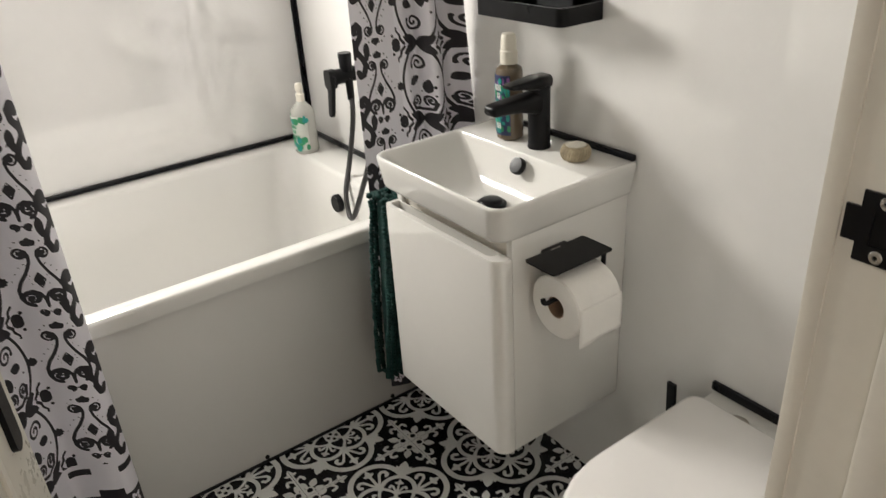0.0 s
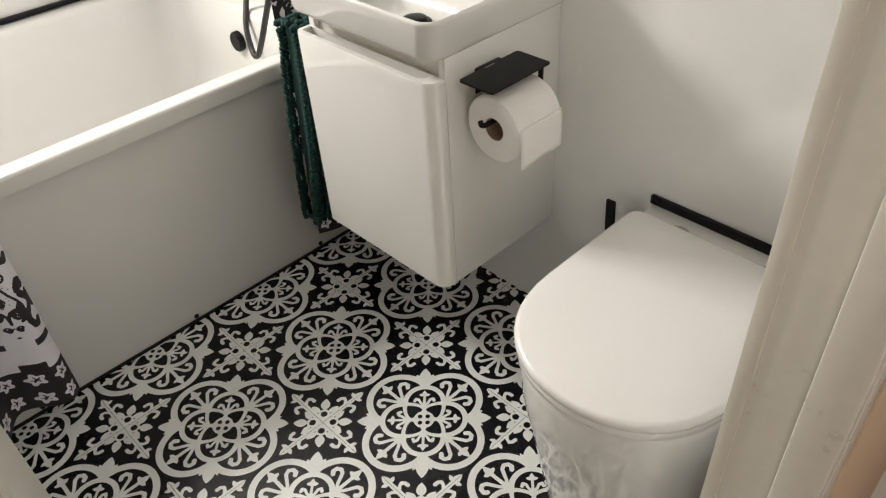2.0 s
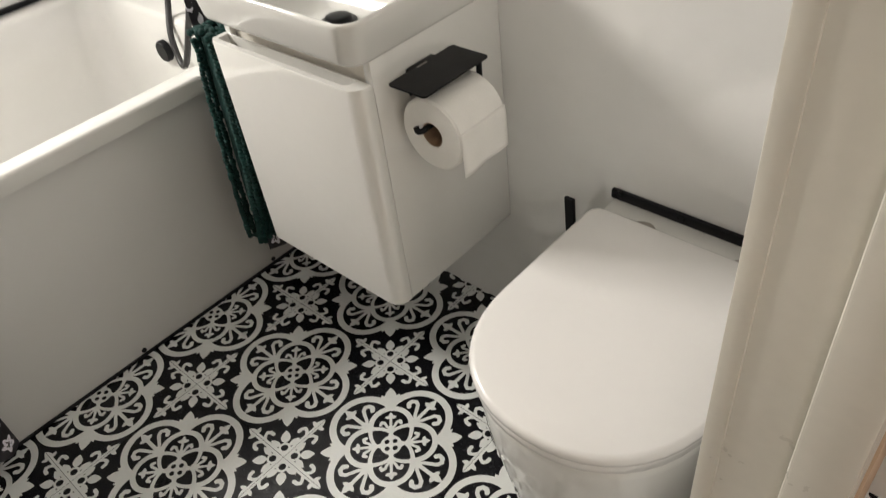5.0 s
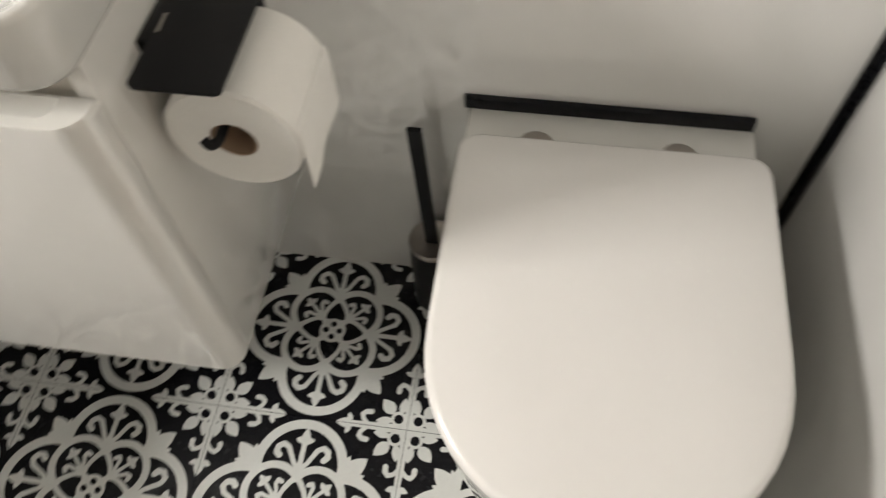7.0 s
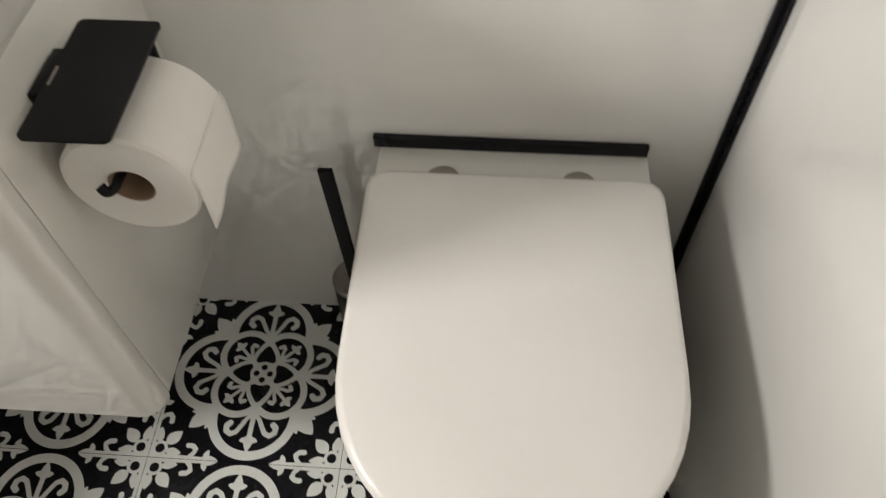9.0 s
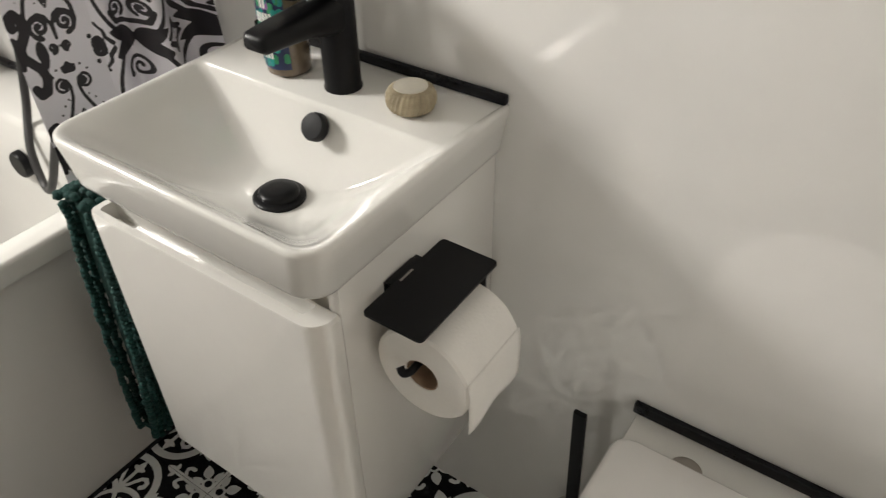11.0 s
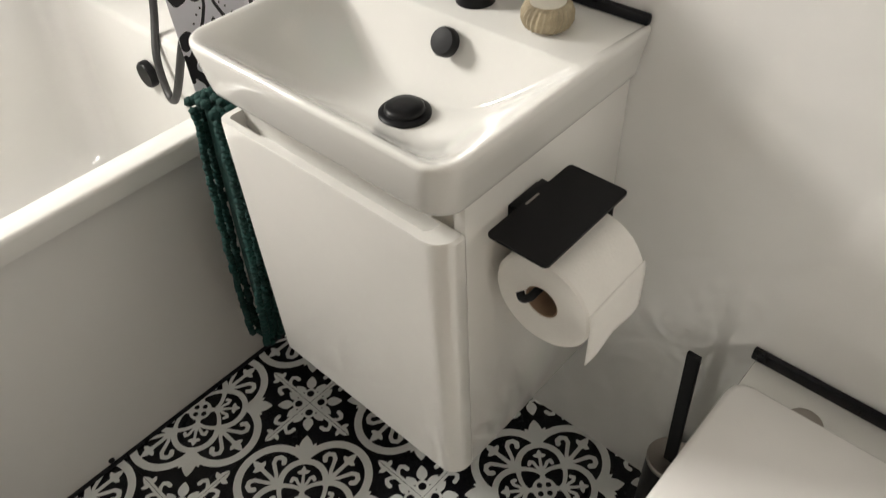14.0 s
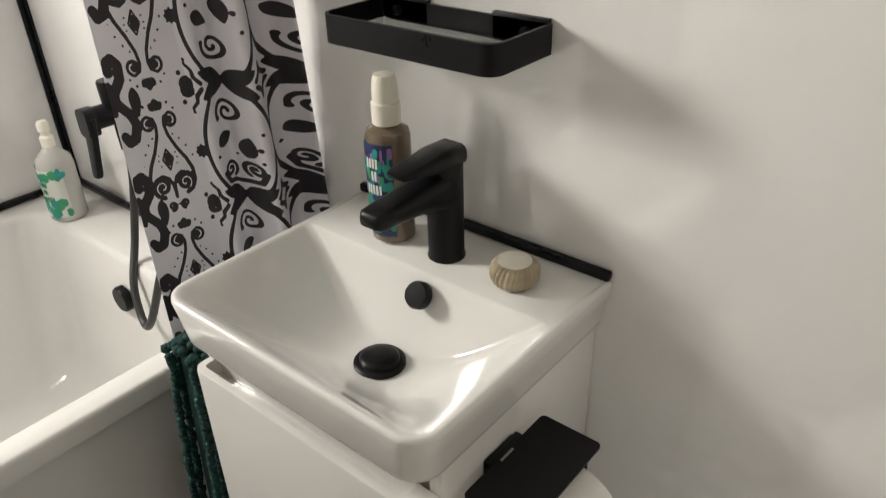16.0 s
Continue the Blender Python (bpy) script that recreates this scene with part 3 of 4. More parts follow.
for z, a, b in ((0.104, 252, 291), (0.088, 266, 290), (0.070, 250, 295), (0.026, 258, 290)):
    n = int((b - a) / 9)
    for i in range(n):
        parts.append(wrap("label_letter", "white", sb, r + 0.0028, a + i * 9, a + i * 9 + 5.5, z, z + 0.012, n=3))
own(soap_b, *parts)

sp = (-1.236, 0.038, ZB)
r = 0.0370
spray = thing("spray_bottle", "cloudy bottle with green leaf label and white pump", "bottle", at=sp)
parts = [lathe("body", [(r - 0.003, 0), (r, 0.004), (r, 0.12), (r - 0.003, 0.135), (0.016, 0.155), (0.011, 0.162)], "grey_clear", sp, n=36),
         lathe("pump", [(0.0135, 0.16), (0.0135, 0.18), (0.009, 0.184), (0.009, 0.192), (0.012, 0.194), (0.012, 0.208), (0.009, 0.214), (0.001, 0.215)], "cap", sp, n=24),
         wrap("label", "label_clear", sp, r + 0.0008, 195, 350, 0.012, 0.118)]
for k in range(30):
    a = rnd.uniform(200, 335)
    z = rnd.choice([rnd.uniform(0.012, 0.04), rnd.uniform(0.012, 0.04), rnd.uniform(0.094, 0.108)])
    parts.append(wrap("label_leaf", rnd.choice(["leafgreen", "leafgreen", "teal"]), sp, r + 0.0012 + k * 0.00002, a, a + rnd.uniform(12, 30), z, z + rnd.uniform(0.006, 0.015), 0.004, 6))
for z, a, b in ((0.082, 262, 306), (0.066, 275, 293), (0.050, 258, 312)):
    for i in range(int((b - a) / 9)):
        parts.append(wrap("label_letter", "leafgreen", sp, r + 0.0022, a + i * 9, a + i * 9 + 5, z, z + 0.010, n=3))
own(spray, *parts)

# soap bar with fluted sides
bar = thing("soap_bar", "pleat-wrapped round guest soap with a pale label", "soap", at=(-0.098, 0.066, ZR))
rings = []
for k, (rr_, z) in enumerate(((0.018, 0), (0.024, 0.003), (0.0275, 0.010), (0.0275, 0.019), (0.024, 0.026), (0.019, 0.0285))):
    rings.append([(bar.location.x + (rr_ + 0.0017 * (i % 2)) * math.cos(2 * math.pi * (i + k * 0.5) / 56), bar.location.y + (rr_ + 0.0017 * (i % 2)) * math.sin(2 * math.pi * (i + k * 0.5) / 56), ZR + z) for i in range(56)])
own(bar, loft("body", rings, "soap", smooth=30), lathe("label", [(0.0195, 0.0275), (0.0195, 0.0295), (0.001, 0.0298)], "soap_top", tuple(bar.location)))

# wall shelf
hx0, hx1, hy0, hz0, hz1 = -0.346, -0.104, 0.030, 1.058, 1.090
shelf = thing("wall_shelf", "black metal wall shelf with a glass base", "shelf", at=(-0.225, YN, hz0))
o, i_ = rrect(hx0, hx1, hy0, YN - 0.004, [0.002, 0.002, 0.018, 0.018], 6), rrect(hx0 + 0.004, hx1 - 0.004, hy0 + 0.004, YN - 0.008, [0.001, 0.001, 0.014, 0.014], 6)
own(shelf, loft("rail", [R3(o, hz0), R3(o, hz1), R3(i_, hz1), R3(i_, hz0)], "black", closed=True, smooth=35),
    boxes("glass", [(hx0 + 0.008, hx1 - 0.008, hy0 + 0.010, YN - 0.012, hz0 + 0.006, hz0 + 0.011)], "glass", bevel=0.001),
    boxes("bracket", [(hx1 - 0.075, hx1 - 0.004, YN - 0.008, YN - 0.0005, hz0, hz1 + 0.004), (hx0 + 0.004, hx0 + 0.075, YN - 0.008, YN - 0.0005, hz0, hz1 + 0.004), (hx0 + 0.02, hx1 - 0.02, YN - 0.014, YN - 0.0085, hz0 + 0.001, hz0 + 0.005)], "black", bevel=0.001),
    lathe("knob", [(0.001, -0.008), (0.0045, -0.008), (0.006, -0.004), (0.006, 0)], "black", (hx1 - 0.03, YN - 0.008, hz0 + 0.02), axis="y", n=20),
    lathe("knob", [(0.001, -0.008), (0.0045, -0.008), (0.006, -0.004), (0.006, 0)], "black", (hx0 + 0.03, YN - 0.008, hz0 + 0.02), axis="y", n=20))

# round mirror
mr_, mzc = 0.25, 1.378
mir = thing("round_mirror", "round wall mirror in a thin black frame", "mirror", at=(-0.225, YN, mzc))
own(mir, lathe("glass", [(mr_ - 0.006, -0.001), (mr_ - 0.006, -0.014), (0.001, -0.014)], "mirror", (-0.225, YN, mzc), axis="y", n=64),
    loft("frame", [[(-0.225 + q * math.cos(2 * math.pi * k / 64), YN + h, mzc + q * math.sin(2 * math.pi * k / 64)) for k in range(64)] for q, h in ((mr_, -0.0006), (mr_, -0.022), (mr_ - 0.008, -0.022), (mr_ - 0.008, -0.0006))], "black", closed=True, smooth=35))

# paper holder and roll
px0, px1, py0, py1, pz = cx1, 0.060, -0.140, 0.004, 0.700
holder = thing("paper_holder", "matt black toilet paper holder with a shelf", "paper holder", at=(cx1, -0.07, pz))
ps = loft("shelf", [R3(rrect(px0 + 0.012, px1, py0, py1, 0.006), pz + h) for h in (0, 0.003)], "black", smooth=30)
rx, ry0, ry1, rz, rr0 = 0.043, -0.120, -0.016, 0.624, 0.0595
pb = boxes("bracket", [(px0 + 0.0003, px0 + 0.003, -0.09, -0.04, pz - 0.045, pz + 0.0005), (px0 + 0.003, px0 + 0.0125, -0.09, -0.035, pz + 0.0002, pz + 0.0028)], "black", bevel=0.001)
arm = tube("arm", [(0.045, -0.003, pz), (0.044, -0.003, pz - 0.03), (rx + 0.002, -0.004, rz + 0.018), (rx - 0.004, -0.010, rz + 0.013), (rx - 0.006, -0.05, rz + 0.0125), (rx - 0.007, -0.115, rz + 0.0115), (rx - 0.008, -0.128, rz + 0.010), (rx - 0.013, -0.134, rz + 0.010), (rx - 0.018, -0.132, rz + 0.015)], 0.0046, "black")
mark = boxes("maker_mark", [(px0 + 0.0145, px0 + 0.0170, -0.080, -0.058, pz + 0.003, pz + 0.0033)], "hinge")
own(holder, ps, pb, arm, mark)
roll = thing("toilet_roll", "white toilet paper roll with a loose end", "toilet roll", at=(rx, (ry0 + ry1) / 2, rz))
RN = 64
ringsr = []
for q, y in ((0.0205, ry0 + 0.001), (rr0 - 0.003, ry0), (rr0, ry0 + 0.003), (rr0, ry1 - 0.003), (rr0 - 0.003, ry1), (0.0205, ry1 - 0.001)):
    ringsr.append([(rx + q * math.cos(2 * math.pi * k / RN) * (1 + 0.004 * math.sin(5 * k)), y, rz + q * math.sin(2 * math.pi * k / RN) * (1 + 0.004 * math.cos(7 * k))) for k in range(RN)])
prl = loft("paper", ringsr, "paper", closed=True, smooth=35)
core = loft("core", [[(rx + q * math.cos(2 * math.pi * k / 32), y, rz + q * math.sin(2 * math.pi * k / 32)) for k in range(32)] for q, y in ((0.0203, ry0 + 0.002), (0.0203, ry1 - 0.002), (0.0188, ry1 - 0.002), (0.0188, ry0 + 0.002))], "card", closed=True)
v, f = [], []
for j in range(9):
    for i in range(11):
        y = ry0 + (ry1 - ry0) * i / 10
        a = radians(18 - j * 6)
        if j < 4:
            x_, z_ = rx + (rr0 + 0.001) * math.cos(a), rz + (rr0 + 0.001) * math.sin(a)
        else:
            x_, z_ = rx + rr0 + 0.001 + 0.0015 * math.sin(i * 0.9) * (j - 3) / 5, rz - (j - 3) * 0.0105 - 0.003 + (0.004 * (i / 10) if j == 8 else 0)
        v.append((x_, y, z_))
f = [(j * 11 + i, j * 11 + i + 1, (j + 1) * 11 + i + 1, (j + 1) * 11 + i) for j in range(8) for i in range(10)]
flap = make("loose_sheet", v, f, "paper", smooth=60)
flap.modifiers.new("thick", "SOLIDIFY").thickness = 0.0006
own(roll, prl, core, flap)

# ---- toilet ----
wxc, wy_b, wy_f = 0.384, 0.069, -0.362
wc = thing("toilet", "white back-to-wall toilet with a closed D-shaped lid", "toilet", at=(wxc, -0.1, 0))


def dshape(w, yb, yf, r=0.022, ry=0.185, n=22):
    """D outline, anticlockwise from the back corner: straight sides, elliptic front."""
    pts = [(wxc + w - r + r * math.cos(radians(a)), yb - r + r * math.sin(radians(a))) for a in (0, 30, 60, 90)]
    pts += [(wxc - w + r + r * math.cos(radians(a)), yb - r + r * math.sin(radians(a))) for a in (90, 120, 150, 180)]
    e = 0.92
    for i in range(n + 1):
        a = math.pi + math.pi * i / n
        c, s = math.cos(a), math.sin(a)
        pts.append((wxc + w * (abs(c) ** e) * (1 if c > 0 else -1), yf + ry - ry * abs(s) ** e))
    return pts


lid = loft("lid", [R3(dshape(0.171, wy_b - 0.003, wy_f + 0.004), 0.4265), R3(dshape(0.1755, wy_b, wy_f), 0.430), R3(dshape(0.1760, wy_b, wy_f), 0.438), R3(dshape(0.1735, wy_b - 0.0015, wy_f + 0.0025), 0.4435), R3(dshape(0.168, wy_b - 0.005, wy_f + 0.008), 0.4455), R3(dshape(0.10, wy_b - 0.05, wy_f + 0.08), 0.4465)], "plastic", smooth=60)
seat = loft("seat", [R3(dshape(0.170, wy_b - 0.003, wy_f + 0.006), 0.4085), R3(dshape(0.1735, wy_b, wy_f + 0.003), 0.411), R3(dshape(0.1735, wy_b, wy_f + 0.003), 0.424), R3(dshape(0.170, wy_b - 0.003, wy_f + 0.006), 0.4262)], "plastic", smooth=60)
pan = loft("pan", [R3(dshape(0.150, YN - 0.002, wy_f + 0.075, 0.006), 0.0), R3(dshape(0.153, YN - 0.002, wy_f + 0.070, 0.006), 0.02), R3(dshape(0.160, YN - 0.002, wy_f + 0.04, 0.006), 0.18), R3(dshape(0.167, YN - 0.002, wy_f + 0.016, 0.006), 0.30), R3(dshape(0.171, YN - 0.002, wy_f + 0.008, 0.006), 0.385), R3(dshape(0.171, YN - 0.002, wy_f + 0.008, 0.006), 0.402), R3(dshape(0.168, YN - 0.002, wy_f + 0.011, 0.006), 0.4075)], "ceramic", smooth=50)
ledge = boxes("ledge", [(wxc - 0.172, wxc + 0.168, wy_b + 0.003, YN - 0.001, 0.4, 0.419)], "ceramic", bevel=0.004)
own(wc, lid, seat, pan, ledge, *[lathe("hinge", [(0.021, 0), (0.021, 0.010), (0.018, 0.012), (0.001, 0.012)], "hinge", (x, 0.071, 0.419)) for x in (0.298, 0.462)])
trim = tagged(new("trim_toilet"), "black sealing trim behind the toilet", "trim", **st)
own(trim, boxes("strip", [(wxc - 0.178, wxc + 0.166, YN - 0.010, YN - 0.0008, 0.4192, 0.437)], "black_trim", bevel=0.002))

# flush plate
fp = thing("flush_plate", "black rounded flush plate on the wall above the toilet", "flush plate", at=(0.53, YN, 0.9))
own(fp, loft("plate", [[(x, YN - h, z) for x, z in rrect(0.446 + q, 0.63 - q, 0.838 + q, 0.958 - q, 0.012, 5)] for h, q in ((0.0005, 0.0), (0.010, 0.0), (0.012, 0.002))], "black", smooth=35),
    loft("button", [[(x, YN - h, z) for x, z in rrect(0.462, 0.533, 0.855, 0.941, 0.006, 4)] for h in (0.012, 0.014)], "black", smooth=35),
    loft("button", [[(x, YN - h, z) for x, z in rrect(0.539, 0.614, 0.855, 0.941, 0.006, 4)] for h in (0.012, 0.014)], "black", smooth=35))

# toilet brush
br = thing("toilet_brush", "black toilet brush standing in a black holder", "toilet brush", at=(0.160, 0.085, 0))
own(br, loft("handle", [[(0.150 + t * 0.012 + x, 0.085 + y, 0.42 - t * 0.26) for x, y in rrect(-0.0095, 0.0095, -0.004, 0.004, 0.002, 3)] for t in (0, 0.02, 1)], "black", smooth=35),
    lathe("holder", [(0.034, 0), (0.036, 0.004), (0.036, 0.17), (0.034, 0.172), (0.032, 0.17), (0.032, 0.06), (0.001, 0.06)], "black", (0.162, 0.088, 0), n=36),
    lathe("rim", [(0.0365, 0.165), (0.0368, 0.171), (0.0345, 0.174), (0.032, 0.172)], "hinge", (0.162, 0.088, 0), n=36))

# ---- green mat hanging beside the cabinet ----
mat_ob = thing("bath_mat", "dark green bobbled chenille mat folded over a hook", "bath mat", at=(-0.45, -0.1, 0.2))
rng = random.Random(11)
bm = bmesh.new()
unit = bmesh.new()
bmesh.ops.create_icosphere(unit, subdivisions=1, radius=1.0)
uv_, uf_ = [v.co.copy() for v in unit.verts], [[v.index for v in f.verts] for f in unit.faces]
unit.free()
mv, mf = [], []


def bobble(x, y, z, r, stretch=1.0):
    k = len(mv)
    ph = rng.random() * 6.28
    c, s = math.cos(ph), math.sin(ph)
    for q in uv_:
        mv.append((x + r * (c * q.x - s * q.y), y + r * (s * q.x + c * q.y), z + r * stretch * q.z))
    mf.extend([tuple(k + i for i in t) for t in uf_])


ztop, zbot = 0.690, 0.222
for layer, (xa, xb) in enumerate(((-0.406, -0.452), (-0.456, -0.492))):
    for s_ in range(11):
        fy = s_ / 10
        z = ztop - 0.004 * rng.random()
        while z > zbot + 0.003 * (s_ % 3):
            t = (ztop - z) / (ztop - zbot)
            y = -0.122 + (fy - 0.5) * (0.125 + 0.02 * t) + rng.uniform(-0.0015, 0.0015)
            bow = 0.010 * math.sin(math.pi * t) * (-1 if layer else 0.4)
            x = xa + (xb - xa) * t ** (1.5 if layer == 0 else 1.1) + bow + rng.uniform(-0.0015, 0.0015) - 0.005 * math.sin(s_ * 2.1)
            bobble(x, y, z, rng.uniform(0.0062, 0.0082), 0.85)
            z -= 0.0096
for q in range(6):
    for s_ in range(9):
        z = 0.26 + 0.05 * (q % 2)
        bobble(-0.450 - 0.007 * q, -0.185 + 0.014 * s_, zbot + rng.uniform(0, 0.01), 0.007)
for q in range(110):
    a = rng.uniform(0, math.pi)
    bobble(-0.430 + 0.034 * math.cos(a), -0.122 + rng.uniform(-0.068, 0.068), ztop + 0.018 * math.sin(a), 0.0080)
own(mat_ob, make("bobbles", mv, mf, "green", smooth=80))
own(mat_ob, loft("backing", [R3(rrect(a, b, -0.178, -0.066, 0.01, 3), z) for a, b, z in ((-0.45, -0.410, 0.695), (-0.460, -0.412, 0.6), (-0.474, -0.418, 0.45), (-0.484, -0.436, 0.33), (-0.488, -0.452, 0.23))], "green", smooth=60))
own(mat_ob, boxes("hook", [(cx0 - 0.05, cx0 - 0.0005, -0.11, -0.10, 0.672, 0.678)], "black", bevel=0.001))
bm.free()


# ---- shower curtains ----
def spiral(cx, cy, r, a0, turns, w, grow=0.12):
    return (arc(cx, cy, r, a0, a0 + 360 * turns, int(16 * abs(turns)) + 6, r1=r * grow), w, w * 0.9)


CW, CH = 0.235, 0.175  # repeat of the curtain's print


def curtain_cell():
    """One repeat of the print, downwards from its mirror line: a scroll heart and a leaf panel."""
    S, L = [], []
    dot = lambda x, y, q: S.append(([(x, y), (x + 1e-4, y)], q, q))
    c = 0.063
    for f in (1, -1):
        S += [([(c + f * x, y) for x, y in ((0.017, 0.0275), (0.0085, 0.032), (0.006, 0.042), (0.0085, 0.057), (0.017, 0.077), (0.028, 0.096), (0.0345, 0.113), (0.034, 0.130), (0.028, 0.141), (0.019, 0.1445))], 0.0020, 0.0034),
              spiral(c + f * 0.0165, 0.0385, 0.0110, -90, f * 1.25, 0.0022, 0.25), spiral(c + f * 0.0185, 0.1295, 0.0155, 90, -f * 1.6, 0.0032, 0.12),
              ([(c, 0.148), (c + f * 0.001, 0.130), (c + f * 0.006, 0.118), (c + f * 0.015, 0.113), (c + f * 0.026, 0.117), (c + f * 0.033, 0.126)], 0.0024, 0.0026),
              spiral(c + f * 0.0105, 0.1600, 0.0075, 100, f * 1.3, 0.0020, 0.2),
              ([(c, 0.076), (c + f * 0.0085, 0.0905), (c, 0.107)], 0.0013, 0.0013)]
        L += [(c, 0.020, -90 + f * 52, 0.014, 0.0062)]
        for x, y, q in ((0.013, 0.083, 0.0018), (0.0145, 0.0905, 0.0018), (0.0125, 0.099, 0.0018), (0.016, 0.058, 0.0019), (0.024, 0.066, 0.0020), (0.032, 0.078, 0.0021), (0.039, 0.094, 0.0021), (0.018, 0.014, 0.0022), (0.026, 0.023, 0.0021), (0.0, 0.158, 0.0018)):
            dot(c + f * x, y, q)
    dot(c + 0.0165, 0.0385, 0.0038)
    dot(c - 0.0165, 0.0385, 0.0034)
    L += [(c, 0.082, 90, 0.019, 0.0052), (c, 0.022, -90, 0.017, 0.0075)]
    # leaf panel between bowed lines that meet in dark knots
    p = 0.178
    for f in (1, -1):
        S.append(([(p + f * (0.004 + 0.046 * math.sin(math.pi * t / 20) ** 0.6), CH * t / 20) for t in range(21)], 0.0030, 0.0030))
        for e, y0 in ((1, 0.0), (-1, CH)):
            L += [(p, y0, e * 90 - e * f * 64, 0.044, 0.0105)]
            S.append(([(p + f * (0.038 + 0.004 * (t % 2) + 0.005 * t), y0 + e * (0.004 + 0.009 * t)) for t in range(4)], 0.0034, 0.0022))
            S.append((arc(p + f * 0.060, y0 + e * 0.004, 0.0080, 0, 360, 10), 0.0034, 0.0034))
    S += [spiral(p - 0.004, 0.046, 0.0190, 175, 1.5, 0.0028, 0.16), spiral(p - 0.017, 0.1310, 0.0135, 60, -1.5, 0.0027, 0.14), spiral(p + 0.016, 0.1290, 0.0130, 120, 1.5, 0.0027, 0.14),
          ([(p - 0.029, 0.132), (p - 0.022, 0.148), (p, 0.153), (p + 0.02, 0.147), (p + 0.0275, 0.132)], 0.0034, 0.0034)]
    L += [(p - 0.030, 0.090, -28, 0.030, 0.0100), (p + 0.010, 0.112, -80, 0.034, 0.0095)]
    for x, y, q in ((-0.022, 0.052, 0.004), (0.026, 0.094, 0.0036), (-0.034, 0.104, 0.0028), (0.032, 0.070, 0.0030), (0.026, 0.114, 0.0028), (0.0, 0.110, 0.0022)):
        dot(p + x, y, q)
    for x, y, q in ((0.110, 0.020, 0.0036), (0.108, 0.158, 0.0036), (0.122, 0.036, 0.0028), (0.121, 0.143, 0.0028)):
        dot(x, y, q)
    for q in range(8):
        L.append((0.119, 0.0925, q * 45, 0.0115, 0.0034))
    return S, L


def hem_hooks():
    """Bold black hooks along the side hem, one repeat 0.16 high, downwards."""
    return [([(0.0075, 0.034), (0.0085, 0.022), (0.016, 0.018), (0.0235, 0.026), (0.022, 0.044), (0.0085, 0.062), (0.0085, 0.074), (0.0255, 0.092), (0.030, 0.106), (0.0235, 0.124), (0.0135, 0.128), (0.0095, 0.120)], 0.0072, 0.0072), ([(0.003, 0.050), (0.003, 0.088)], 0.0045, 0.0045)], [(0.036, 0.056, 90, 0.040, 0.0085)]


def curtain(name, path, z0, z1, width, step, label, mirror, gathered):
    """width: cloth along the folds, of which the print takes up three quarters; mirror: height of the print's mirror line."""
    cs, cl = curtain_cell()
    g = 0.0012
    mx_, my_ = np.arange(0, CW + g / 2, g), np.arange(0, CH + g / 2, g)
    ex = [([(x + dx, y + dy) for x, y in q], a, b) for q, a, b in cs for dx in (-CW, 0, CW) for dy in (-CH, 0, CH) if max(x for x, y in q) + dx > -0.02 and min(x for x, y in q) + dx < CW + 0.02 and max(y for x, y in q) + dy > -0.02 and min(y for x, y in q) + dy < CH + 0.02]
    D = field(ex, cl, mx_, my_)
    hs, hl = hem_hooks()
    hx_, hy_ = np.arange(0, 0.05, g), np.arange(0, 0.16, g)
    H = field(hs, hl, hx_, hy_)
    us, vs = np.arange(0, width, step), np.arange(0, z1 - z0, step)
    U, V = np.meshgrid(us, vs)
    W, fall = U * 0.74, np.abs(mirror - z0 - V)
    if gathered:  # past the first leaf panel only panels show in the folds
        W = np.where(W < 0.228, W, 0.132 + (W - 0.228) % 0.096)

    def sample(A, gx, gy):
        i, j = np.clip(gx / g, 0, A.shape[1] - 1.001), np.clip(gy / g, 0, A.shape[0] - 1.001)
        i0, j0 = i.astype(int), j.astype(int)
        a, b = i - i0, j - j0
        return (A[j0, i0] * (1 - a) + A[j0, i0 + 1] * a) * (1 - b) + (A[j0 + 1, i0] * (1 - a) + A[j0 + 1, i0 + 1] * a) * b

    F = sample(D, W % CW, fall % CH)
    F = np.minimum(np.where((W < 0.024), 1.0, F), np.where(W < 0.047, sample(H, np.clip(W, 0, 0.047), (mirror + 0.07 - z0 - V) % 0.16), 1.0))
    # border along the foot: dark band with pale flowers, stepped line above it
    spots = np.hypot((W % 0.05) - 0.025, (V % 0.055) - 0.028) - 0.015 - 0.004 * np.cos(5 * np.arctan2((V % 0.055) - 0.028, (W % 0.05) - 0.025))
    stepped = np.abs(V - 0.15 - 0.03 * np.sign(np.sin(W * 70))) - 0.008
    F = np.where(V < 0.112, np.maximum(V - 0.11, np.maximum(-spots, -9.0)), np.where(V < 0.20, np.minimum(stepped, 0.02), F))
    F = np.where((V < 0.112) & (spots < -0.009), -0.002, F)
    place = lambda u, v: (*path(u / width, (v / (z1 - z0))), z0 + v)
    verts, faces, ids = printed(F, us, vs, place, False)
    top = thing(name, label, "shower curtain", "shower curtains", at=(*path(0.5, 0.0), z0))
    me_ob = make("cloth", verts, faces, ["cloth", "cloth_ink"], ids, smooth=85)
    me_ob.modifiers.new("thick", "SOLIDIFY").thickness = 0.0008
    own(top, me_ob)
    return top


def far_path(s, h):
    q = max(0.0, s - 0.45) / 0.55
    x = -0.606 + 0.05 * s + 0.055 * s * s + 0.010 * (1 - h)
    y = -0.108 + (0.222 - 0.12 * max(0.0, h - 0.34)) * (s - 0.10 * q * (1 - q))
    k = 0.006 * math.sin(s * 9.0) + 0.040 * q ** 0.6 * math.sin(q * 12.5 + 0.4) * (1 - 0.2 * h)
    y += 0.026 * max(0.0, (s - 0.88) / 0.12)
    return x + k * 0.92, min(y - k * 0.38, YN - 0.003)


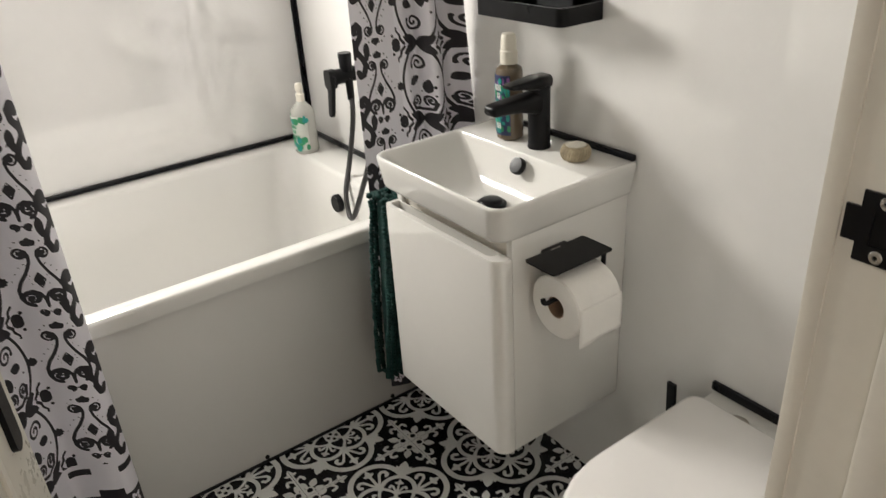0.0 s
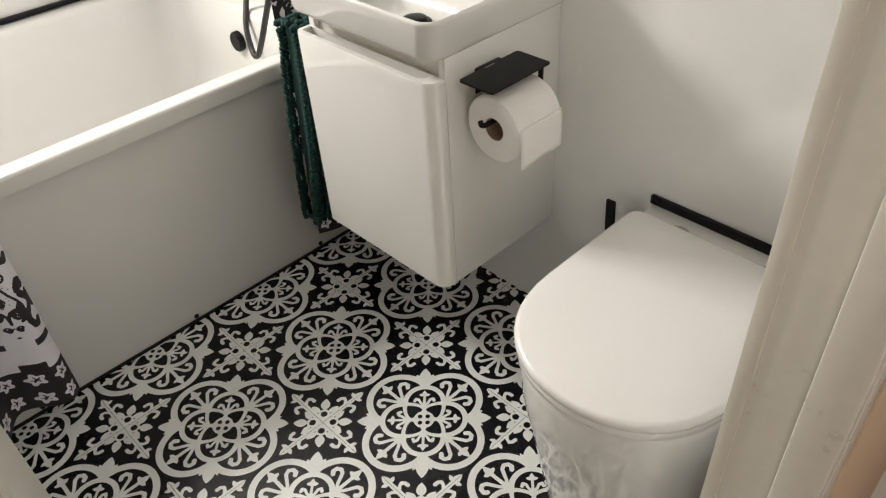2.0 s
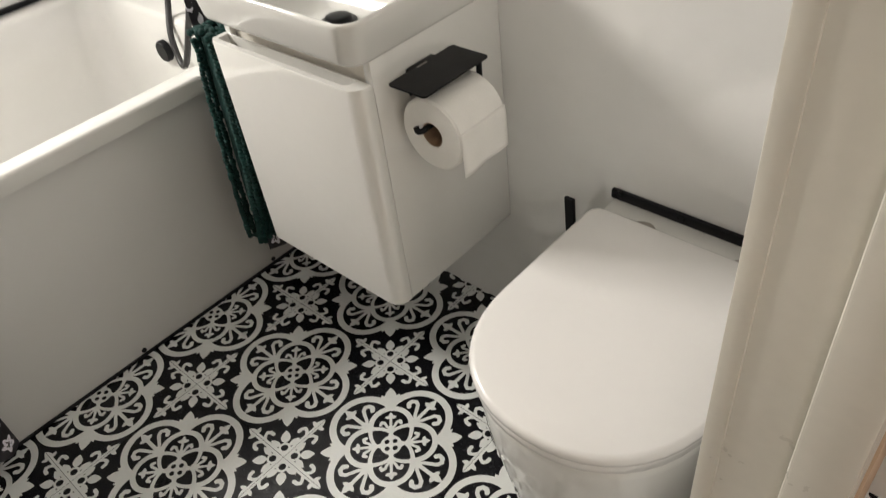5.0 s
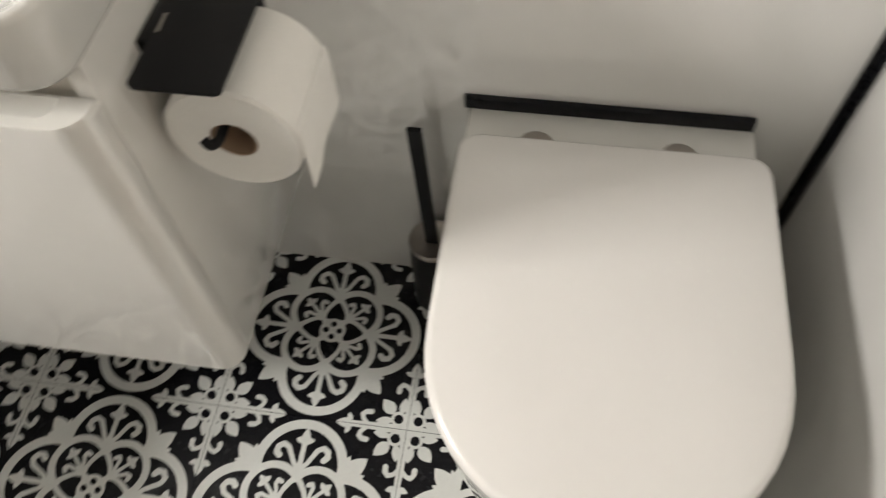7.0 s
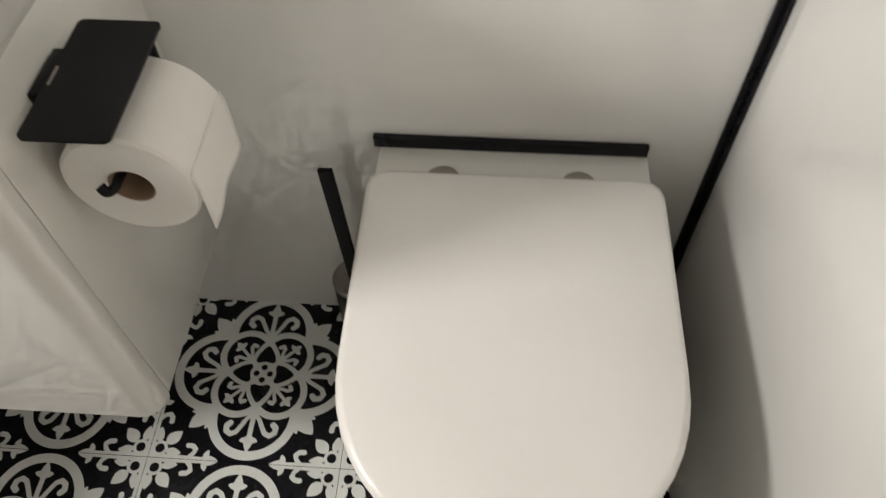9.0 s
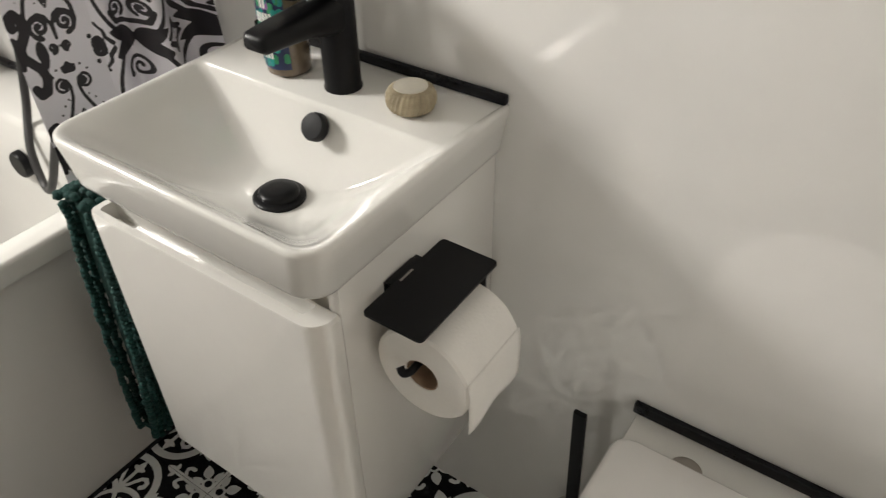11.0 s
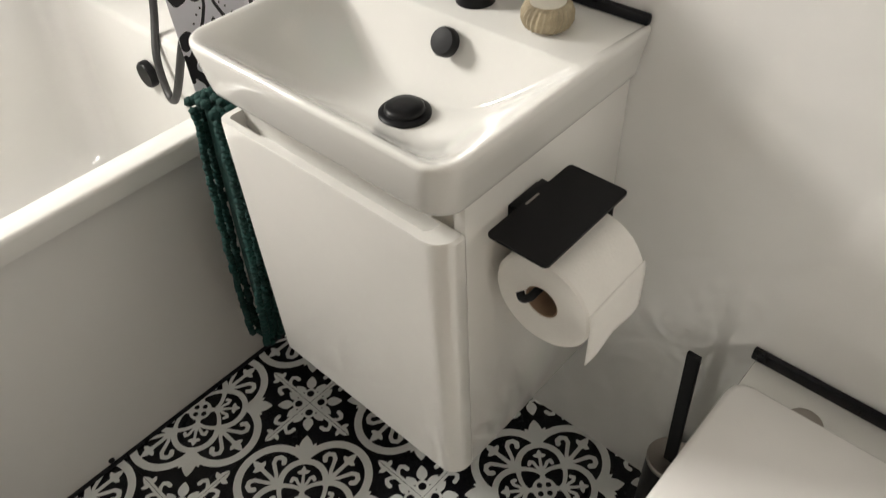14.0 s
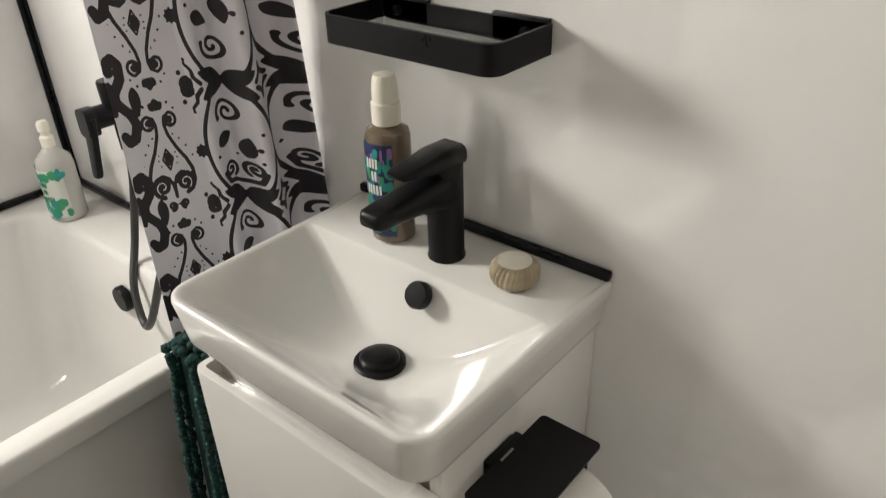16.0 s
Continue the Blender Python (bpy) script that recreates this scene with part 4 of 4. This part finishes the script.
def near_path(s, h):
    x = -0.585 + 0.05 * s
    y = -0.775 - 0.45 * s
    k = math.sin(s * 19.0 + 0.2) * 0.028
    return x + k, y + 0.25 * k


curtain("shower_curtain", far_path, 0.07, 1.95, 0.36, 0.0026, "white shower curtain printed with black scrolls, gathered", 0.975, True)
curtain("shower_curtain", near_path, 0.05, 1.95, 0.72, 0.0034, "white shower curtain printed with black scrolls, gathered", 0.96, False)
rail = thing("curtain_rail", "black shower curtain rail above the bath", "curtain rail", at=(-0.58, -0.7, 1.97))
own(rail, tube("rod", [(-0.575, YN - 0.001, 1.965), (-0.575, -0.7, 1.965), (-0.575, YS + 0.001, 1.965)], 0.0125, "black"))


# ---- floor tiles ----
def tile_print():
    """One vinyl tile, 0.3 square: a double quatrefoil, and quarters of the crosses on its corners."""
    S, L = [], []
    for k in range(4):
        a = 90 * k
        # outer lobe with a three-leaved lily
        lobe = [(arc(0.0, 0.0742, 0.0648, -9, 189, 40), 0.0066, 0.0066), ([(0.0, 0.055), (0.0, 0.112)], 0.0034, 0.0032)]
        for f in (1, -1):
            lobe.append(([(f * x, y) for x, y in ((0.001, 0.070), (0.010, 0.079), (0.0165, 0.091), (0.0225, 0.1015), (0.031, 0.1055), (0.0385, 0.1005), (0.0395, 0.092), (0.0345, 0.0875))], 0.0026, 0.0042))
        t, u = turned(lobe, [(0.0, 0.104, 90, 0.028, 0.0066), (0.002, 0.1125, 14, 0.0125, 0.0040), (-0.002, 0.1125, 166, 0.0125, 0.0040)], a)
        S += t
        L += u
        # almond on the axis
        t, u = turned([([(f * x, y) for x, y in ((0.0, 0.059), (0.009, 0.049), (0.0155, 0.039), (0.0190, 0.030), (0.0195, 0.021), (0.0175, 0.014))], 0.0038, 0.0022) for f in (1, -1)], [], a)
        S += t
        # inner lobe on the diagonal, with a sprig
        c = 0.0323 * math.sqrt(2)
        spr = [(arc(0.0, c, 0.0407, -9, 189, 40), 0.0050, 0.0050), ([(0.0, 0.026), (0.0, 0.066)], 0.0026, 0.0020)]
        for f in (1, -1):
            spr.append(([(f * x, y) for x, y in ((0.001, 0.036), (0.008, 0.044), (0.0125, 0.0525), (0.0185, 0.0545), (0.0205, 0.0490))], 0.0019, 0.0029))
        t, u = turned(spr, [(0.0, 0.060, 90, 0.0165, 0.0045), (0.001, 0.0645, 8, 0.0105, 0.0033), (-0.001, 0.0645, 172, 0.0105, 0.0033)], a + 45)
        S += t
        L += u
        # bud outside the notch
        t, u = turned([([(0.0, 0.088), (0.0, 0.112)], 0.0035, 0.0025)], [(0.0, 0.101, 90, 0.038, 0.0118), (0.006, 0.098, 62, 0.027, 0.0050), (-0.006, 0.098, 118, 0.027, 0.0050), (0.012, 0.100, 50, 0.024, 0.0062), (-0.012, 0.100, 130, 0.024, 0.0062)], a + 45)
        S += t
        L += u
    for cx in (-0.15, 0.15):
        for cy in (-0.15, 0.15):
            for k in range(4):
                arm = [([(0, 0), (0, 0.05), (0, 0.092)], 0.0066, 0.0040)]
                for f in (1, -1):
                    arm.append(([(f * x, y) for x, y in ((0.003, 0.062), (0.010, 0.0695), (0.0170, 0.0715), (0.0215, 0.0660), (0.0220, 0.0590))], 0.0024, 0.0036))
                tip = [(0, 0.084, 90, 0.026, 0.0070), (0.003, 0.088, 20, 0.0140, 0.0038), (-0.003, 0.088, 160, 0.0140, 0.0038)]
                t, u = turned(arm, tip, 90 * k, cx, cy)
                S += t
                L += u
                t, u = turned([(arc(0, 0.0215, 0.0098, 0, 360, 20), 0.0018, 0.0018)], [(0, 0.0335, 90, 0.028, 0.0092), (0.0095, 0.0265, 38, 0.024, 0.0055), (-0.0095, 0.0265, 142, 0.024, 0.0055)], 90 * k + 45, cx, cy)
                S += t
                L += u
    xs = np.linspace(-0.1496, 0.1496, 236)
    F = field(S, L, xs, xs)
    X, Y = np.meshgrid(xs, xs)
    F = np.maximum(F, 0.0074 - np.hypot(0.15 - np.abs(X) - 0.0152, 0.15 - np.abs(Y) - 0.0152))
    # hub: a disc with four small openings
    F = np.minimum(F - 0.0006, np.hypot(X, Y) - 0.0215)
    for hx, hy in ((0.0112, 0), (-0.0112, 0), (0, 0.0112), (0, -0.0112)):
        F = np.maximum(F, 0.0050 - np.hypot(X - hx, Y - hy))
    return printed(F, xs, xs, lambda x, y: (x, y, 0.0), True)


tv, tf, ti = tile_print()
k = len(tv)
e = 0.1496
tv += [(-e, -e, 0), (e, -e, 0), (e, e, 0), (-e, e, 0), (-0.1499, -0.1499, -0.0035), (0.1499, -0.1499, -0.0035), (0.1499, 0.1499, -0.0035), (-0.1499, 0.1499, -0.0035)]
tf += [(k + i, k + (i + 1) % 4, k + 4 + (i + 1) % 4, k + 4 + i) for i in range(4)]
ti += [0] * 4
tile_me = bpy.data.meshes.new("tile")
tile_me.from_pydata(tv, [], tf)
tile_me.materials.append(M["tile_black"])
tile_me.materials.append(M["tile_pale"])
tile_me.polygons.foreach_set("material_index", ti)
tile_me.update()
for i in range(-2, 3):
    for j in range(-5, 1):
        t_ob = new("tile", tile_me)
        t_ob.parent = floor
        t_ob.location = (0.3 * i, 0.3 * j, 0.0)
